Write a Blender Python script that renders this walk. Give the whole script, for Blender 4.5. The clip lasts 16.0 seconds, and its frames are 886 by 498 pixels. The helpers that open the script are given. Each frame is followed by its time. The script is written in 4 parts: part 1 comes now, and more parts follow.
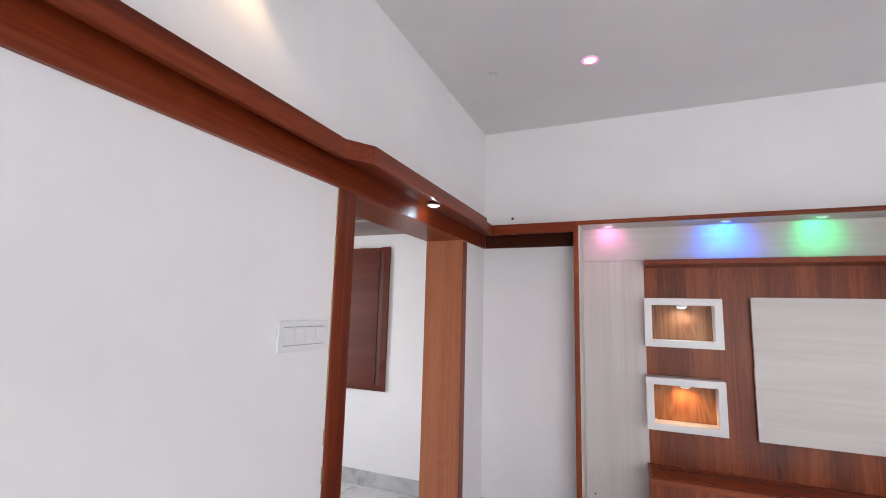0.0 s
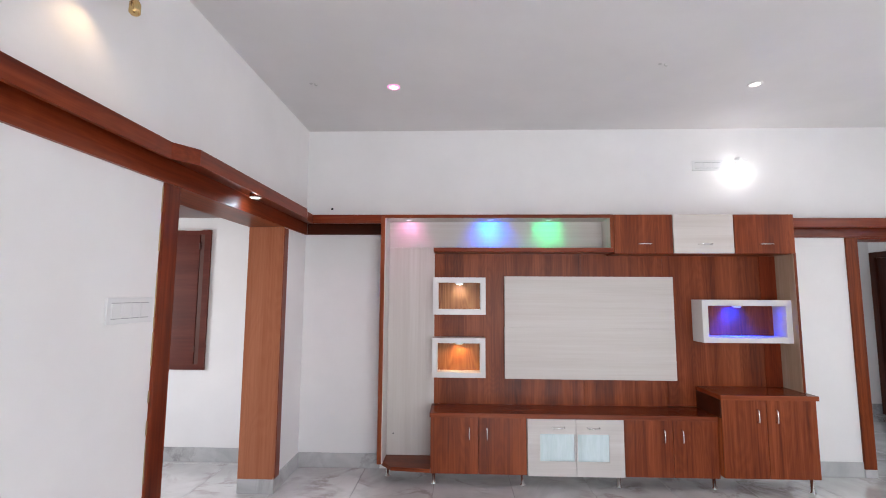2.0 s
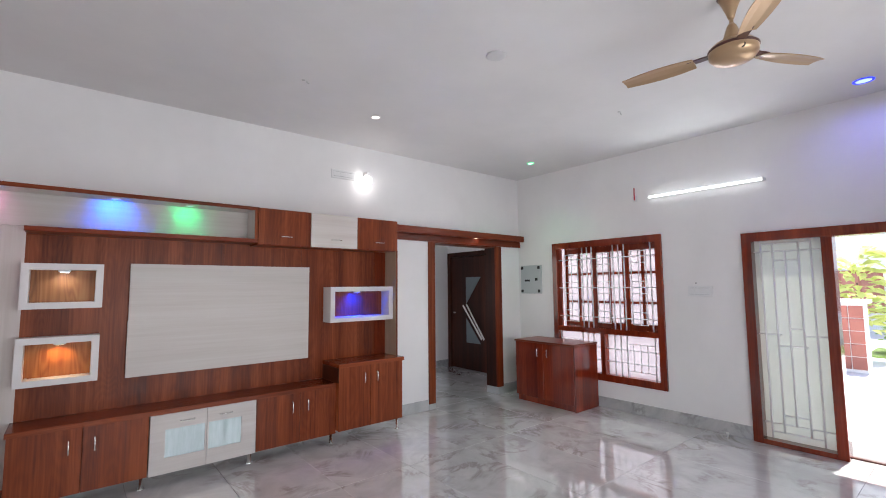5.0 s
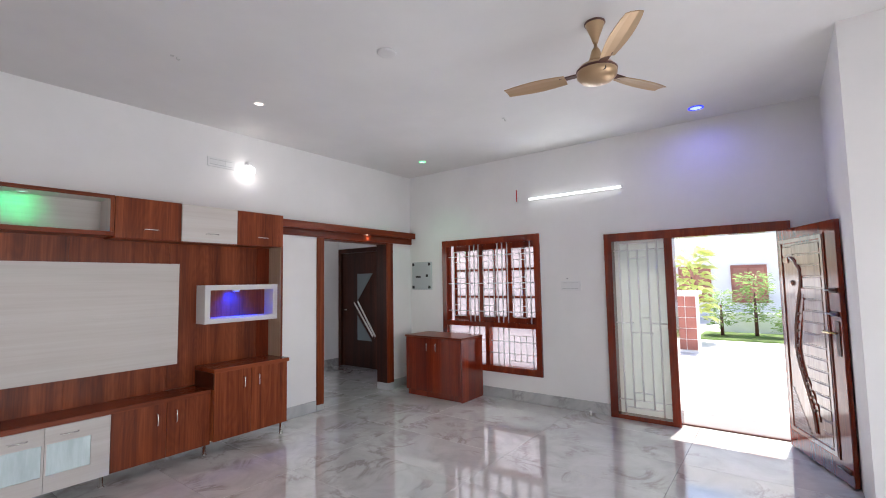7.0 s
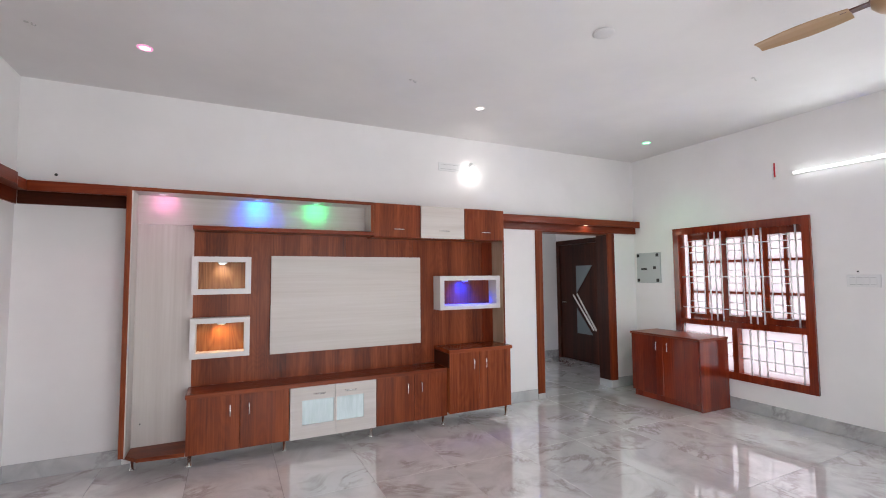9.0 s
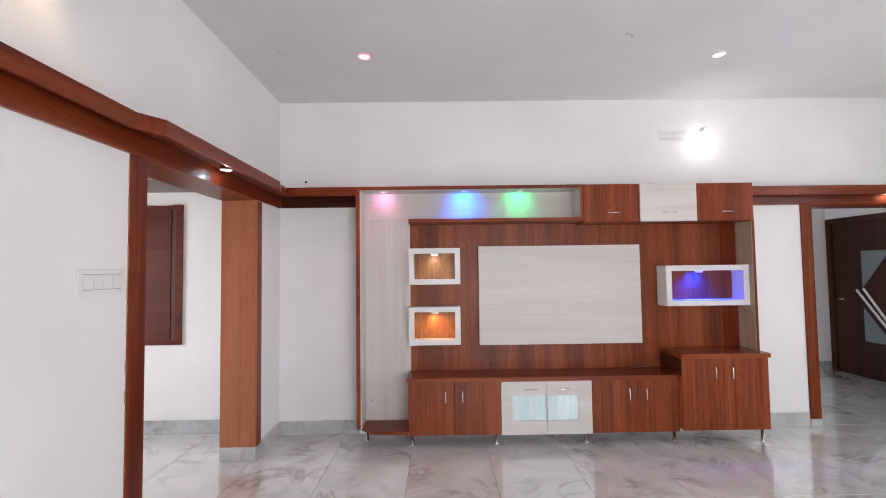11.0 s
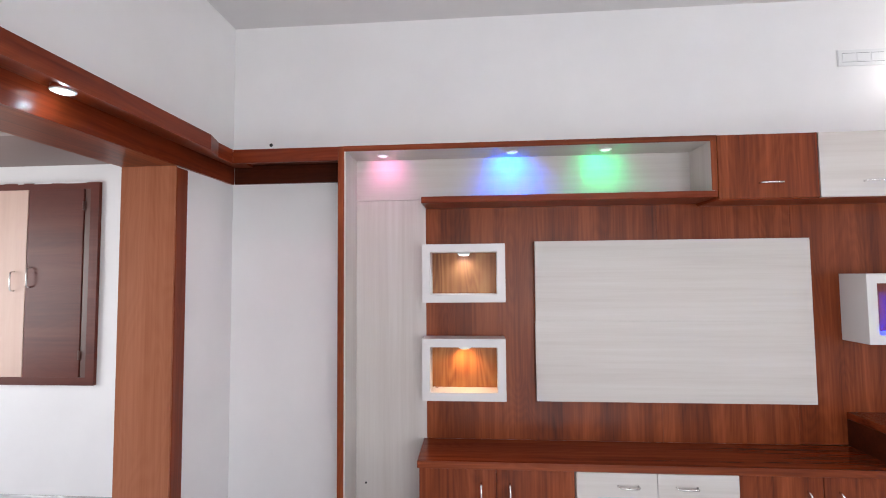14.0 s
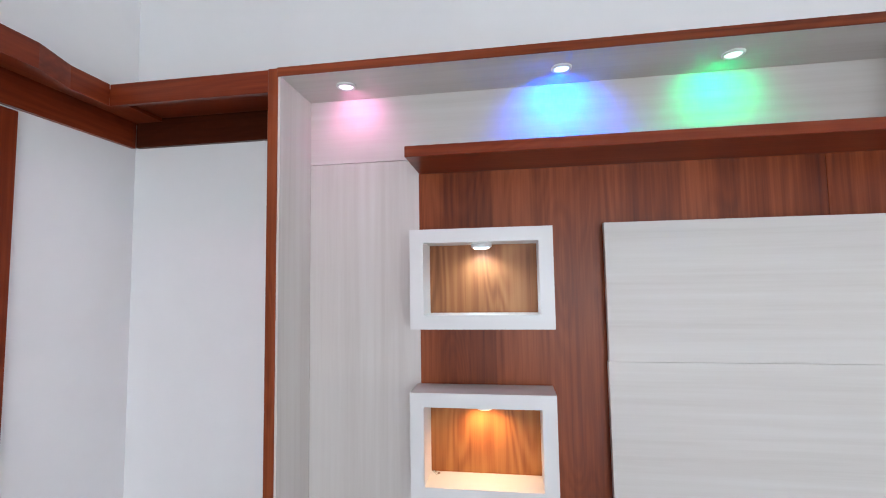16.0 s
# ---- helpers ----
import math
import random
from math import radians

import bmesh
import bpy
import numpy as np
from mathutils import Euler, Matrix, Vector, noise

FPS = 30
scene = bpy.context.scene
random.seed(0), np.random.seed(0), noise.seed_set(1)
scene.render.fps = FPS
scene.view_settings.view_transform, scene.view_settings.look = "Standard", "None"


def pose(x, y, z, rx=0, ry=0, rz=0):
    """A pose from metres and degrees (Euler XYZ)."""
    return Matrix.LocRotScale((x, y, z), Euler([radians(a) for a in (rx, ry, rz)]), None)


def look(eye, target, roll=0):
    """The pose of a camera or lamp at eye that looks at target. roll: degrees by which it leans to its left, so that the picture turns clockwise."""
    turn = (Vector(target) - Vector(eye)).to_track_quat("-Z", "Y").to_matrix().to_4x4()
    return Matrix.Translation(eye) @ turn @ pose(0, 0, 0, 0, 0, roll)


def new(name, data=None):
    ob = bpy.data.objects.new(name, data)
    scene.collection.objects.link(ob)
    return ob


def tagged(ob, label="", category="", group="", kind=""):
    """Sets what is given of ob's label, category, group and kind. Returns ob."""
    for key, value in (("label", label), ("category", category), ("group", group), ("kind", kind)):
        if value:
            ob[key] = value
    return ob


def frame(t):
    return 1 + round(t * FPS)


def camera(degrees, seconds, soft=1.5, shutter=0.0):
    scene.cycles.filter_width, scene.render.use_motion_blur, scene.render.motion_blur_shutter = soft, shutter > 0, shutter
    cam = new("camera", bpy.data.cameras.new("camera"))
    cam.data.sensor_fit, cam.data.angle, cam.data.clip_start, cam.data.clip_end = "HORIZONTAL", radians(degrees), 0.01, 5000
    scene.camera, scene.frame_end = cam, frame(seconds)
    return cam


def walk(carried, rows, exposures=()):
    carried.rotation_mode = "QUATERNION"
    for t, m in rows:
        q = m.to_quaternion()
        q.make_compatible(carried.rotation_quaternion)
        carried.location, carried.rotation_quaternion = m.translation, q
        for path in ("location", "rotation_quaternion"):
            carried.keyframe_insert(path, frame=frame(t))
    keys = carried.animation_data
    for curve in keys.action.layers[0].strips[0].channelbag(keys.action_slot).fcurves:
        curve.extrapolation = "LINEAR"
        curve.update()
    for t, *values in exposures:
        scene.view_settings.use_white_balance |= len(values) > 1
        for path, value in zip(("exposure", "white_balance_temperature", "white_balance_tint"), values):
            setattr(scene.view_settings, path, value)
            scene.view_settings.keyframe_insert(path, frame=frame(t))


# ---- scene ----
cam = camera(89.7, 16.0, soft=1.0)
PATH = [
    (0, (0.018, -0.011, 1.622), (-0.76, 1.812, 1.892), 1.5),
    (0.5, (0.132, -0.132, 1.607), (-0.463, 1.762, 1.847), 1.4),
    (1, (0.201, -0.264, 1.62), (-0.183, 1.687, 1.838), 0.8),
    (1.5, (0.271, -0.422, 1.597), (0.066, 1.556, 1.811), 0.4),
    (2, (0.322, -0.58, 1.589), (0.252, 1.408, 1.791), 0.3),
    (2.5, (0.344, -0.68, 1.592), (0.429, 1.309, 1.78), -0.1),
    (3, (0.406, -0.815, 1.573), (0.669, 1.161, 1.734), -0.6),
    (3.5, (0.428, -0.881, 1.533), (0.944, 1.044, 1.699), -0.7),
    (4, (0.424, -0.939, 1.507), (1.229, 0.883, 1.689), -0.8),
    (4.5, (0.402, -0.918, 1.526), (1.464, 0.767, 1.706), -0.5),
    (5, (0.402, -0.909, 1.544), (1.668, 0.63, 1.713), -0.5),
    (5.2, (0.426, -0.91, 1.552), (1.761, 0.57, 1.716), -0.5),
    (5.9, (0.424, -0.924, 1.55), (1.967, 0.339, 1.708), -0.7),
    (6.6, (0.422, -0.937, 1.548), (2.049, 0.216, 1.7), -0.9),
    (7.3, (0.42, -0.951, 1.546), (1.959, 0.318, 1.692), -1.1),
    (7.5, (0.427, -0.938, 1.526), (1.922, 0.381, 1.677), -1.1),
    (8, (0.429, -0.959, 1.54), (1.741, 0.544, 1.68), -1.1),
    (8.5, (0.405, -0.951, 1.546), (1.521, 0.703, 1.68), -1.0),
    (9, (0.389, -0.959, 1.55), (1.251, 0.841, 1.672), -0.5),
    (9.5, (0.387, -0.958, 1.563), (0.947, 0.959, 1.665), -0.1),
    (10, (0.414, -0.934, 1.562), (0.701, 1.043, 1.651), -0.2),
    (10.2, (0.405, -0.903, 1.544), (0.616, 1.084, 1.635), -0.4),
    (12.5, (0.353, 0.125, 1.565), (0.271, 2.121, 1.657), -0.5),
    (13, (0.355, 0.379, 1.576), (0.252, 2.373, 1.675), -0.5),
    (13.5, (0.39, 0.659, 1.572), (0.264, 2.652, 1.679), -0.5),
    (14, (0.401, 0.912, 1.579), (0.254, 2.903, 1.684), -0.5),
    (14.5, (0.385, 1.206, 1.571), (0.236, 3.196, 1.697), -0.7),
    (15, (0.411, 1.462, 1.59), (0.234, 3.451, 1.701), -0.8),
    (15.5, (0.44, 1.738, 1.596), (0.226, 3.723, 1.712), -1.2),
    (16, (0.427, 1.99, 1.565), (0.131, 3.963, 1.711), -0.9),
]
EXPOSURES = [(0.0, 1.43, 6500, 12), (1.5, 1.45, 6500, 12), (3.0, 1.47, 6550, 12), (3.5, 1.43, 6550, 12), (4.5, 1.24, 6550, 12), (5.2, 1.04, 6500, 12), (6.6, 0.99, 6550, 12), (7.5, 1.0, 6600, 12), (8.5, 1.21, 6650, 12), (9.5, 1.43, 6700, 12), (10.2, 1.51, 6700, 12), (12.5, 1.51, 6550, 12), (13.5, 1.51, 6500, 12), (14.5, 1.63, 6450, 11), (15.0, 1.65, 6350, 9), (16.0, 1.66, 6050, 6)]
walk(cam, [(t, look(eye, target, roll)) for t, eye, target, roll in PATH],
     exposures=EXPOSURES)

# world, sun and daylight
world = bpy.data.worlds.new("world")
scene.world = world
world.use_nodes = True
SUN_EL, SUN_AZ = 72.0, 96.0
sky = world.node_tree.nodes.new("ShaderNodeTexSky")
sky.sky_type, sky.sun_disc = "NISHITA", False
sky.sun_elevation, sky.sun_rotation = radians(SUN_EL), radians(SUN_AZ)
world.node_tree.links.new(sky.outputs[0], world.node_tree.nodes["Background"].inputs[0])
world.node_tree.nodes["Background"].inputs[1].default_value = 0.15
scene.view_settings.exposure = 0.0


# level of the indoor light against the full sun
INDOOR = 0.42


def lamp(kind, name, m, power, colour=(1, 1, 1), size=0.1, size_y=None, spread=None, angle=None):
    data = bpy.data.lights.new(name, kind)
    data.energy, data.color = power if kind == "SUN" else power * INDOOR, colour
    if kind == "AREA":
        data.shape, data.size, data.size_y = "RECTANGLE", size, size_y or size
    elif kind in ("POINT", "SPOT"):
        data.shadow_soft_size = size
    if kind == "SPOT":
        data.spot_size, data.spot_blend = radians(angle or 100), 0.8
    if kind == "SUN":
        data.angle = radians(0.5)
    ob = new(name, data)
    ob.matrix_world = m
    return ob


az, el = radians(SUN_AZ), radians(SUN_EL)
sun_from = Vector((math.sin(az) * math.cos(el), math.cos(az) * math.cos(el), math.sin(el)))
lamp("SUN", "sun", look(sun_from * 20, (0, 0, 0)), 5.0, (1.0, 0.96, 0.9))
# daylight in the openings of the two windows
lamp("AREA", "window_daylight", look((6.0, 2.25, 1.28), (0, 2.25, 1.0)), 108, (0.93, 0.96, 1.0), 1.9, 2.2)
lamp("AREA", "rear_window_daylight", look((1.95, -3.2, 1.2), (1.8, 0, 1.15)), 162, (0.91, 0.965, 1.0), 3.6, 1.85)
# added fill from an unseen opening, to brighten the room beyond the archway
lamp("AREA", "side_room_fill", look((-4.25, 2.2, 1.4), (0, 2.4, 1.2)), 46, (0.97, 0.98, 1.0), 1.5, 1.4)

# added fill lamp for the passage, out of sight at its west end
lamp("AREA", "passage_fill", look((3.02, 4.9, 1.5), (6, 5.0, 1.2)), 5, (0.96, 0.98, 1.0), 1.2, 1.3)

# materials


def mat(name, colour=(0.8, 0.8, 0.8), rough=0.5, metal=0.0, emit=None, power=0.0, spec=0.5):
    m = bpy.data.materials.new(name)
    m.use_nodes = True
    b = m.node_tree.nodes["Principled BSDF"]
    b.inputs["Base Color"].default_value = (*colour, 1)
    b.inputs["Roughness"].default_value, b.inputs["Metallic"].default_value = rough, metal
    b.inputs["Specular IOR Level"].default_value = spec
    if emit:
        b.inputs["Emission Color"].default_value = (*emit, 1)
        b.inputs["Emission Strength"].default_value = power
    return m


def add(m, kind, **values):
    n = m.node_tree.nodes.new(kind)
    for k, v in values.items():
        n.inputs[k].default_value = v
    return n


def join(m, a, b):
    m.node_tree.links.new(a, b)


def ramp(m, source, stops):
    r = m.node_tree.nodes.new("ShaderNodeValToRGB")
    e = r.color_ramp.elements
    while len(e) < len(stops):
        e.new(0.5)
    for el_, (p, c) in zip(e, stops):
        el_.position, el_.color = p, (*c, 1) if len(c) == 3 else c
    join(m, source, r.inputs[0])
    return r.outputs[0]


def spot_vector(m, scale, shuffle=9.0):
    """World position, shifted a little for each object, stretched by scale."""
    geo = add(m, "ShaderNodeNewGeometry")
    info = add(m, "ShaderNodeObjectInfo")
    mul = add(m, "ShaderNodeMath")
    mul.operation = "MULTIPLY"
    mul.inputs[1].default_value = shuffle
    join(m, info.outputs["Random"], mul.inputs[0])
    plus = add(m, "ShaderNodeVectorMath")
    join(m, geo.outputs["Position"], plus.inputs[0])
    join(m, mul.outputs[0], plus.inputs[1])
    mp = add(m, "ShaderNodeMapping")
    mp.inputs["Scale"].default_value = scale
    join(m, plus.outputs[0], mp.inputs[0])
    return mp.outputs[0]


def bump(m, height, strength, distance=0.002):
    b = add(m, "ShaderNodeBump", Strength=strength, Distance=distance)
    join(m, height, b.inputs["Height"])
    join(m, b.outputs[0], m.node_tree.nodes["Principled BSDF"].inputs["Normal"])


def wood(name, axis, dark, mid, light, rough=0.36, broad=6.0, fine=70.0, cathedral=0.35, grain=0.36):
    """Laminate or veneer with its grain along an axis."""
    m = mat(name, mid, rough, spec=0.25)
    p = m.node_tree.nodes["Principled BSDF"]
    k = "xyz".index(axis)
    wide = [broad] * 3
    wide[k] = 0.25
    thin = [fine] * 3
    thin[k] = 1.3
    warp = [broad * 1.1] * 3
    warp[k] = 1.1
    n1 = add(m, "ShaderNodeTexNoise", Scale=1.0, Detail=4.0, Roughness=0.55, Distortion=0.6)
    join(m, spot_vector(m, wide), n1.inputs["Vector"])
    n2 = add(m, "ShaderNodeTexNoise", Scale=1.0, Detail=6.0, Roughness=0.65)
    join(m, spot_vector(m, thin), n2.inputs["Vector"])
    n3 = add(m, "ShaderNodeTexNoise", Scale=1.0, Detail=1.0, Distortion=0.4)
    join(m, spot_vector(m, warp), n3.inputs["Vector"])
    rings = add(m, "ShaderNodeMath")
    rings.operation = "MULTIPLY"
    rings.inputs[1].default_value = 90.0
    join(m, n3.outputs["Fac"], rings.inputs[0])
    wave = add(m, "ShaderNodeMath")
    wave.operation = "SINE"
    join(m, rings.outputs[0], wave.inputs[0])
    w2 = add(m, "ShaderNodeMath")
    w2.operation = "MULTIPLY_ADD"
    w2.inputs[1].default_value, w2.inputs[2].default_value = 0.05 * cathedral, 0.0
    join(m, wave.outputs[0], w2.inputs[0])
    mixed = add(m, "ShaderNodeMath")
    mixed.operation = "MULTIPLY_ADD"
    mixed.inputs[1].default_value = grain
    join(m, n2.outputs["Fac"], mixed.inputs[0])
    s = add(m, "ShaderNodeMath")
    s.operation = "MULTIPLY_ADD"
    s.inputs[1].default_value = 1.0 - grain
    join(m, n1.outputs["Fac"], s.inputs[0])
    join(m, w2.outputs[0], s.inputs[2])
    join(m, s.outputs[0], mixed.inputs[2])
    join(m, ramp(m, mixed.outputs[0], [(0.34, dark), (0.5, mid), (0.67, light)]), p.inputs["Base Color"])
    bump(m, n2.outputs["Fac"], 0.12, 0.0008)
    return m


def paint(name, colour, rough=0.6, blotch=0.03, grain=0.25):
    """Wall paint: faint roller texture and slow unevenness."""
    m = mat(name, colour, rough)
    p = m.node_tree.nodes["Principled BSDF"]
    n = add(m, "ShaderNodeTexNoise", Scale=1.3, Detail=5.0, Roughness=0.6)
    join(m, spot_vector(m, (1, 1, 1), 0.0), n.inputs["Vector"])
    lo = tuple(c * (1 - blotch) for c in colour)
    hi = tuple(min(1, c * (1 + blotch)) for c in colour)
    join(m, ramp(m, n.outputs["Fac"], [(0.35, lo), (0.65, hi)]), p.inputs["Base Color"])
    g = add(m, "ShaderNodeTexNoise", Scale=160.0, Detail=3.0)
    join(m, spot_vector(m, (1, 1, 1), 0.0), g.inputs["Vector"])
    bump(m, g.outputs["Fac"], grain, 0.001)
    return m


def marble(name, base, cloud, vein, rough=0.03, shuffle=37.0, coat=1.0):
    m = mat(name, base, rough, spec=0.85)
    m.node_tree.nodes["Principled BSDF"].inputs["Coat Weight"].default_value = coat
    m.node_tree.nodes["Principled BSDF"].inputs["Coat IOR"].default_value = 1.75
    p = m.node_tree.nodes["Principled BSDF"]
    v = spot_vector(m, (1, 1, 1), shuffle)
    a = add(m, "ShaderNodeTexNoise", Scale=2.2, Detail=6.0, Roughness=0.6, Distortion=1.2)
    b = add(m, "ShaderNodeTexNoise", Scale=1.5, Detail=7.0, Roughness=0.62, Distortion=1.6)
    c = add(m, "ShaderNodeTexNoise", Scale=2.6, Detail=2.0)
    for n in (a, b, c):
        join(m, v, n.inputs["Vector"])
    clouds = ramp(m, a.outputs["Fac"], [(0.34, cloud), (0.62, base)])
    # veins sit where the second noise crosses its middle, and only in patches
    d = add(m, "ShaderNodeMath")
    d.operation = "SUBTRACT"
    d.inputs[1].default_value = 0.5
    join(m, b.outputs["Fac"], d.inputs[0])
    ab = add(m, "ShaderNodeMath")
    ab.operation = "ABSOLUTE"
    join(m, d.outputs[0], ab.inputs[0])
    line = ramp(m, ab.outputs[0], [(0.0, (1, 1, 1)), (0.06, (0, 0, 0))])
    patch = ramp(m, c.outputs["Fac"], [(0.48, (0, 0, 0)), (0.62, (0.68, 0.68, 0.68))])
    mul = add(m, "ShaderNodeMath")
    mul.operation = "MULTIPLY"
    join(m, line, mul.inputs[0])
    join(m, patch, mul.inputs[1])
    mix = m.node_tree.nodes.new("ShaderNodeMix")
    mix.data_type = "RGBA"
    join(m, mul.outputs[0], mix.inputs[0])
    join(m, clouds, mix.inputs[6])
    mix.inputs[7].default_value = (*vein, 1)
    join(m, mix.outputs[2], p.inputs["Base Color"])
    return m


def leafy(name, colour):
    """Thin leaves that let some of the light through."""
    m = paint(name, colour, 0.5, 0.35, 0.0)
    mx = add(m, "ShaderNodeMixShader", Fac=0.55)
    join(m, m.node_tree.nodes["Principled BSDF"].outputs[0], mx.inputs[1])
    join(m, add(m, "ShaderNodeBsdfTranslucent", Color=(*(min(1, c * 1.5) for c in colour), 1)).outputs[0], mx.inputs[2])
    join(m, mx.outputs[0], m.node_tree.nodes["Material Output"].inputs[0])
    return m


def clear_glass(name, tint=(1, 1, 1), gloss=0.08):
    m = bpy.data.materials.new(name)
    m.use_nodes = True
    nt = m.node_tree
    nt.nodes.remove(nt.nodes["Principled BSDF"])
    tr = add(m, "ShaderNodeBsdfTransparent", Color=(*tint, 1))
    gl = add(m, "ShaderNodeBsdfGlossy", Roughness=0.02)
    mx = add(m, "ShaderNodeMixShader", Fac=gloss)
    join(m, tr.outputs[0], mx.inputs[1])
    join(m, gl.outputs[0], mx.inputs[2])
    join(m, mx.outputs[0], nt.nodes["Material Output"].inputs[0])
    return m


BROWN = ((0.066, 0.010, 0.0026), (0.195, 0.0375, 0.0095), (0.335, 0.084, 0.026))
wood_z = wood("brown_laminate_upright", "z", *BROWN)
wood_x = wood("brown_laminate_lengthwise", "x", *BROWN)
wood_y = wood("brown_laminate_crosswise", "y", *BROWN)
DEEP = ((0.085, 0.011, 0.0035), (0.18, 0.028, 0.008), (0.28, 0.056, 0.018))
trim_x = wood("polished_trim_x", "x", *DEEP, rough=0.28)
trim_y = wood("polished_trim_y", "y", *DEEP, rough=0.28)
trim_z = wood("polished_trim_z", "z", *DEEP, rough=0.28)
# much darker copy of the trim; carries the shade on the pelmet's wall board
darkened_trim = wood("darkened_trim_x", "x", (0.028, 0.005, 0.002), (0.052, 0.010, 0.004), (0.085, 0.018, 0.007), rough=0.28)
beige_z = wood("beige_laminate_upright", "z", (0.30, 0.20, 0.14), (0.38, 0.27, 0.19), (0.45, 0.33, 0.25))
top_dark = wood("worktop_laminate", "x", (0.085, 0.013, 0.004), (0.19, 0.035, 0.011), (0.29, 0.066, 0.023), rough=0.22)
ASH = ((0.56, 0.512, 0.475), (0.62, 0.577, 0.542), (0.665, 0.63, 0.60))
ash_z = wood("ash_laminate_upright", "z", *ASH, rough=0.4, broad=8.0, fine=50.0, cathedral=0.1, grain=0.42)
ash_x = wood("ash_laminate_lengthwise", "x", *ASH, rough=0.4, broad=8.0, fine=50.0, cathedral=0.1, grain=0.42)
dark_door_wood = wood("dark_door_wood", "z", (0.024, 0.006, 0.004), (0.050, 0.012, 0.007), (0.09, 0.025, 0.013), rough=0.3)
cupboard_brown = wood("cupboard_brown", "x", (0.078, 0.013, 0.008), (0.108, 0.020, 0.012), (0.14, 0.030, 0.018), rough=0.4, grain=0.2)
cupboard_pink = wood("cupboard_beige", "z", (0.62, 0.42, 0.34), (0.68, 0.48, 0.39), (0.72, 0.53, 0.44), rough=0.45, grain=0.15)
amber_back = wood("amber_back_board", "z", (0.16, 0.050, 0.016), (0.29, 0.105, 0.037), (0.40, 0.17, 0.067), rough=0.35, cathedral=1.2)
orange_back = wood("orange_back_board", "z", (0.22, 0.065, 0.015), (0.36, 0.13, 0.035), (0.46, 0.19, 0.06), rough=0.35, cathedral=1.2)
# jamb laminate lightened in its colour for the light falling on it
lit_jamb_z = wood("lit_jamb_laminate_upright", "z", (0.27, 0.078, 0.036), (0.38, 0.13, 0.062), (0.47, 0.18, 0.095))
cabinet_red = wood("red_polished_wood", "z", (0.095, 0.009, 0.003), (0.195, 0.021, 0.006), (0.29, 0.041, 0.013), rough=0.16)
# carved wood paler than the frame: reflected daylight is put into its colour
door_carved = wood("carved_teak_sheen", "z", (0.20, 0.09, 0.06), (0.34, 0.17, 0.12), (0.46, 0.26, 0.19), rough=0.12)
for m_, coat_, ior_ in ((door_carved, 1.0, 1.7), (cabinet_red, 0.65, 1.5)):
    varnish = m_.node_tree.nodes["Principled BSDF"].inputs
    varnish["Coat Weight"].default_value, varnish["Coat IOR"].default_value, varnish["Coat Roughness"].default_value = coat_, ior_, 0.08
wall_white = paint("white_wall_paint", (0.86, 0.845, 0.84))
ceiling_white = paint("white_ceiling_paint", (0.765, 0.748, 0.742), 0.75)
# brown loft paint with some of its unlit darkness in the colour
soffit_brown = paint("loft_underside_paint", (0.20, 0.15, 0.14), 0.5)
strip_grey = paint("loft_strip_paint", (0.36, 0.31, 0.29), 0.5)
white_board = paint("white_lacquer", (0.68, 0.66, 0.65), 0.35, 0.02, 0.05)
tile_marble = marble("marble_tile", (0.75, 0.74, 0.735), (0.59, 0.58, 0.575), (0.33, 0.275, 0.25))
skirt_marble = marble("marble_skirting", (0.56, 0.56, 0.56), (0.43, 0.435, 0.44), (0.26, 0.25, 0.25), 0.2, 0.0, 0.2)
grout = paint("tile_grout", (0.24, 0.23, 0.225), 0.8)
steel = mat("brushed_steel", (0.80, 0.79, 0.77), 0.25, 1.0)
grille_grey = mat("grille_enamel", (0.88, 0.88, 0.90), 0.35)
black_plastic = mat("black_plastic", (0.02, 0.02, 0.02), 0.4)
white_plastic = mat("white_plastic", (0.80, 0.80, 0.80), 0.3)
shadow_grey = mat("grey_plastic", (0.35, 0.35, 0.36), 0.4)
box_metal = paint("grey_enamel_sheet", (0.50, 0.53, 0.54), 0.35, 0.03, 0.05)
red_plastic = mat("red_plastic", (0.6, 0.02, 0.04), 0.4)
fan_gold = mat("champagne_enamel", (0.50, 0.34, 0.20), 0.3, 0.5)
fan_brown = mat("brown_enamel", (0.10, 0.035, 0.025), 0.35)
brass = mat("brass", (0.66, 0.46, 0.2), 0.25, 1.0)
pane_glass = clear_glass("window_glass")
frosted = bpy.data.materials.new("frosted_glass")
frosted.use_nodes = True
frost_mix = add(frosted, "ShaderNodeMixShader", Fac=0.47)
join(frosted, add(frosted, "ShaderNodeBsdfTranslucent", Color=(0.68, 0.71, 0.665, 1)).outputs[0], frost_mix.inputs[2])
join(frosted, frosted.node_tree.nodes["Principled BSDF"].outputs[0], frost_mix.inputs[1])
join(frosted, frost_mix.outputs[0], frosted.node_tree.nodes["Material Output"].inputs[0])
pane_white = bpy.data.materials.new("obscured_window_glass")
pane_white.use_nodes = True
pw_mix = add(pane_white, "ShaderNodeMixShader", Fac=0.06)
join(pane_white, add(pane_white, "ShaderNodeBsdfTranslucent", Color=(0.35, 0.325, 0.335, 1)).outputs[0], pw_mix.inputs[1])
join(pane_white, add(pane_white, "ShaderNodeBsdfGlossy", Roughness=0.08).outputs[0], pw_mix.inputs[2])
join(pane_white, pw_mix.outputs[0], pane_white.node_tree.nodes["Material Output"].inputs[0])
etched = mat("etched_door_glass", (0.20, 0.23, 0.25), 0.12)
milk_glass = mat("milky_cabinet_glass", (0.55, 0.66, 0.67), 0.05, 0.0, spec=0.6)
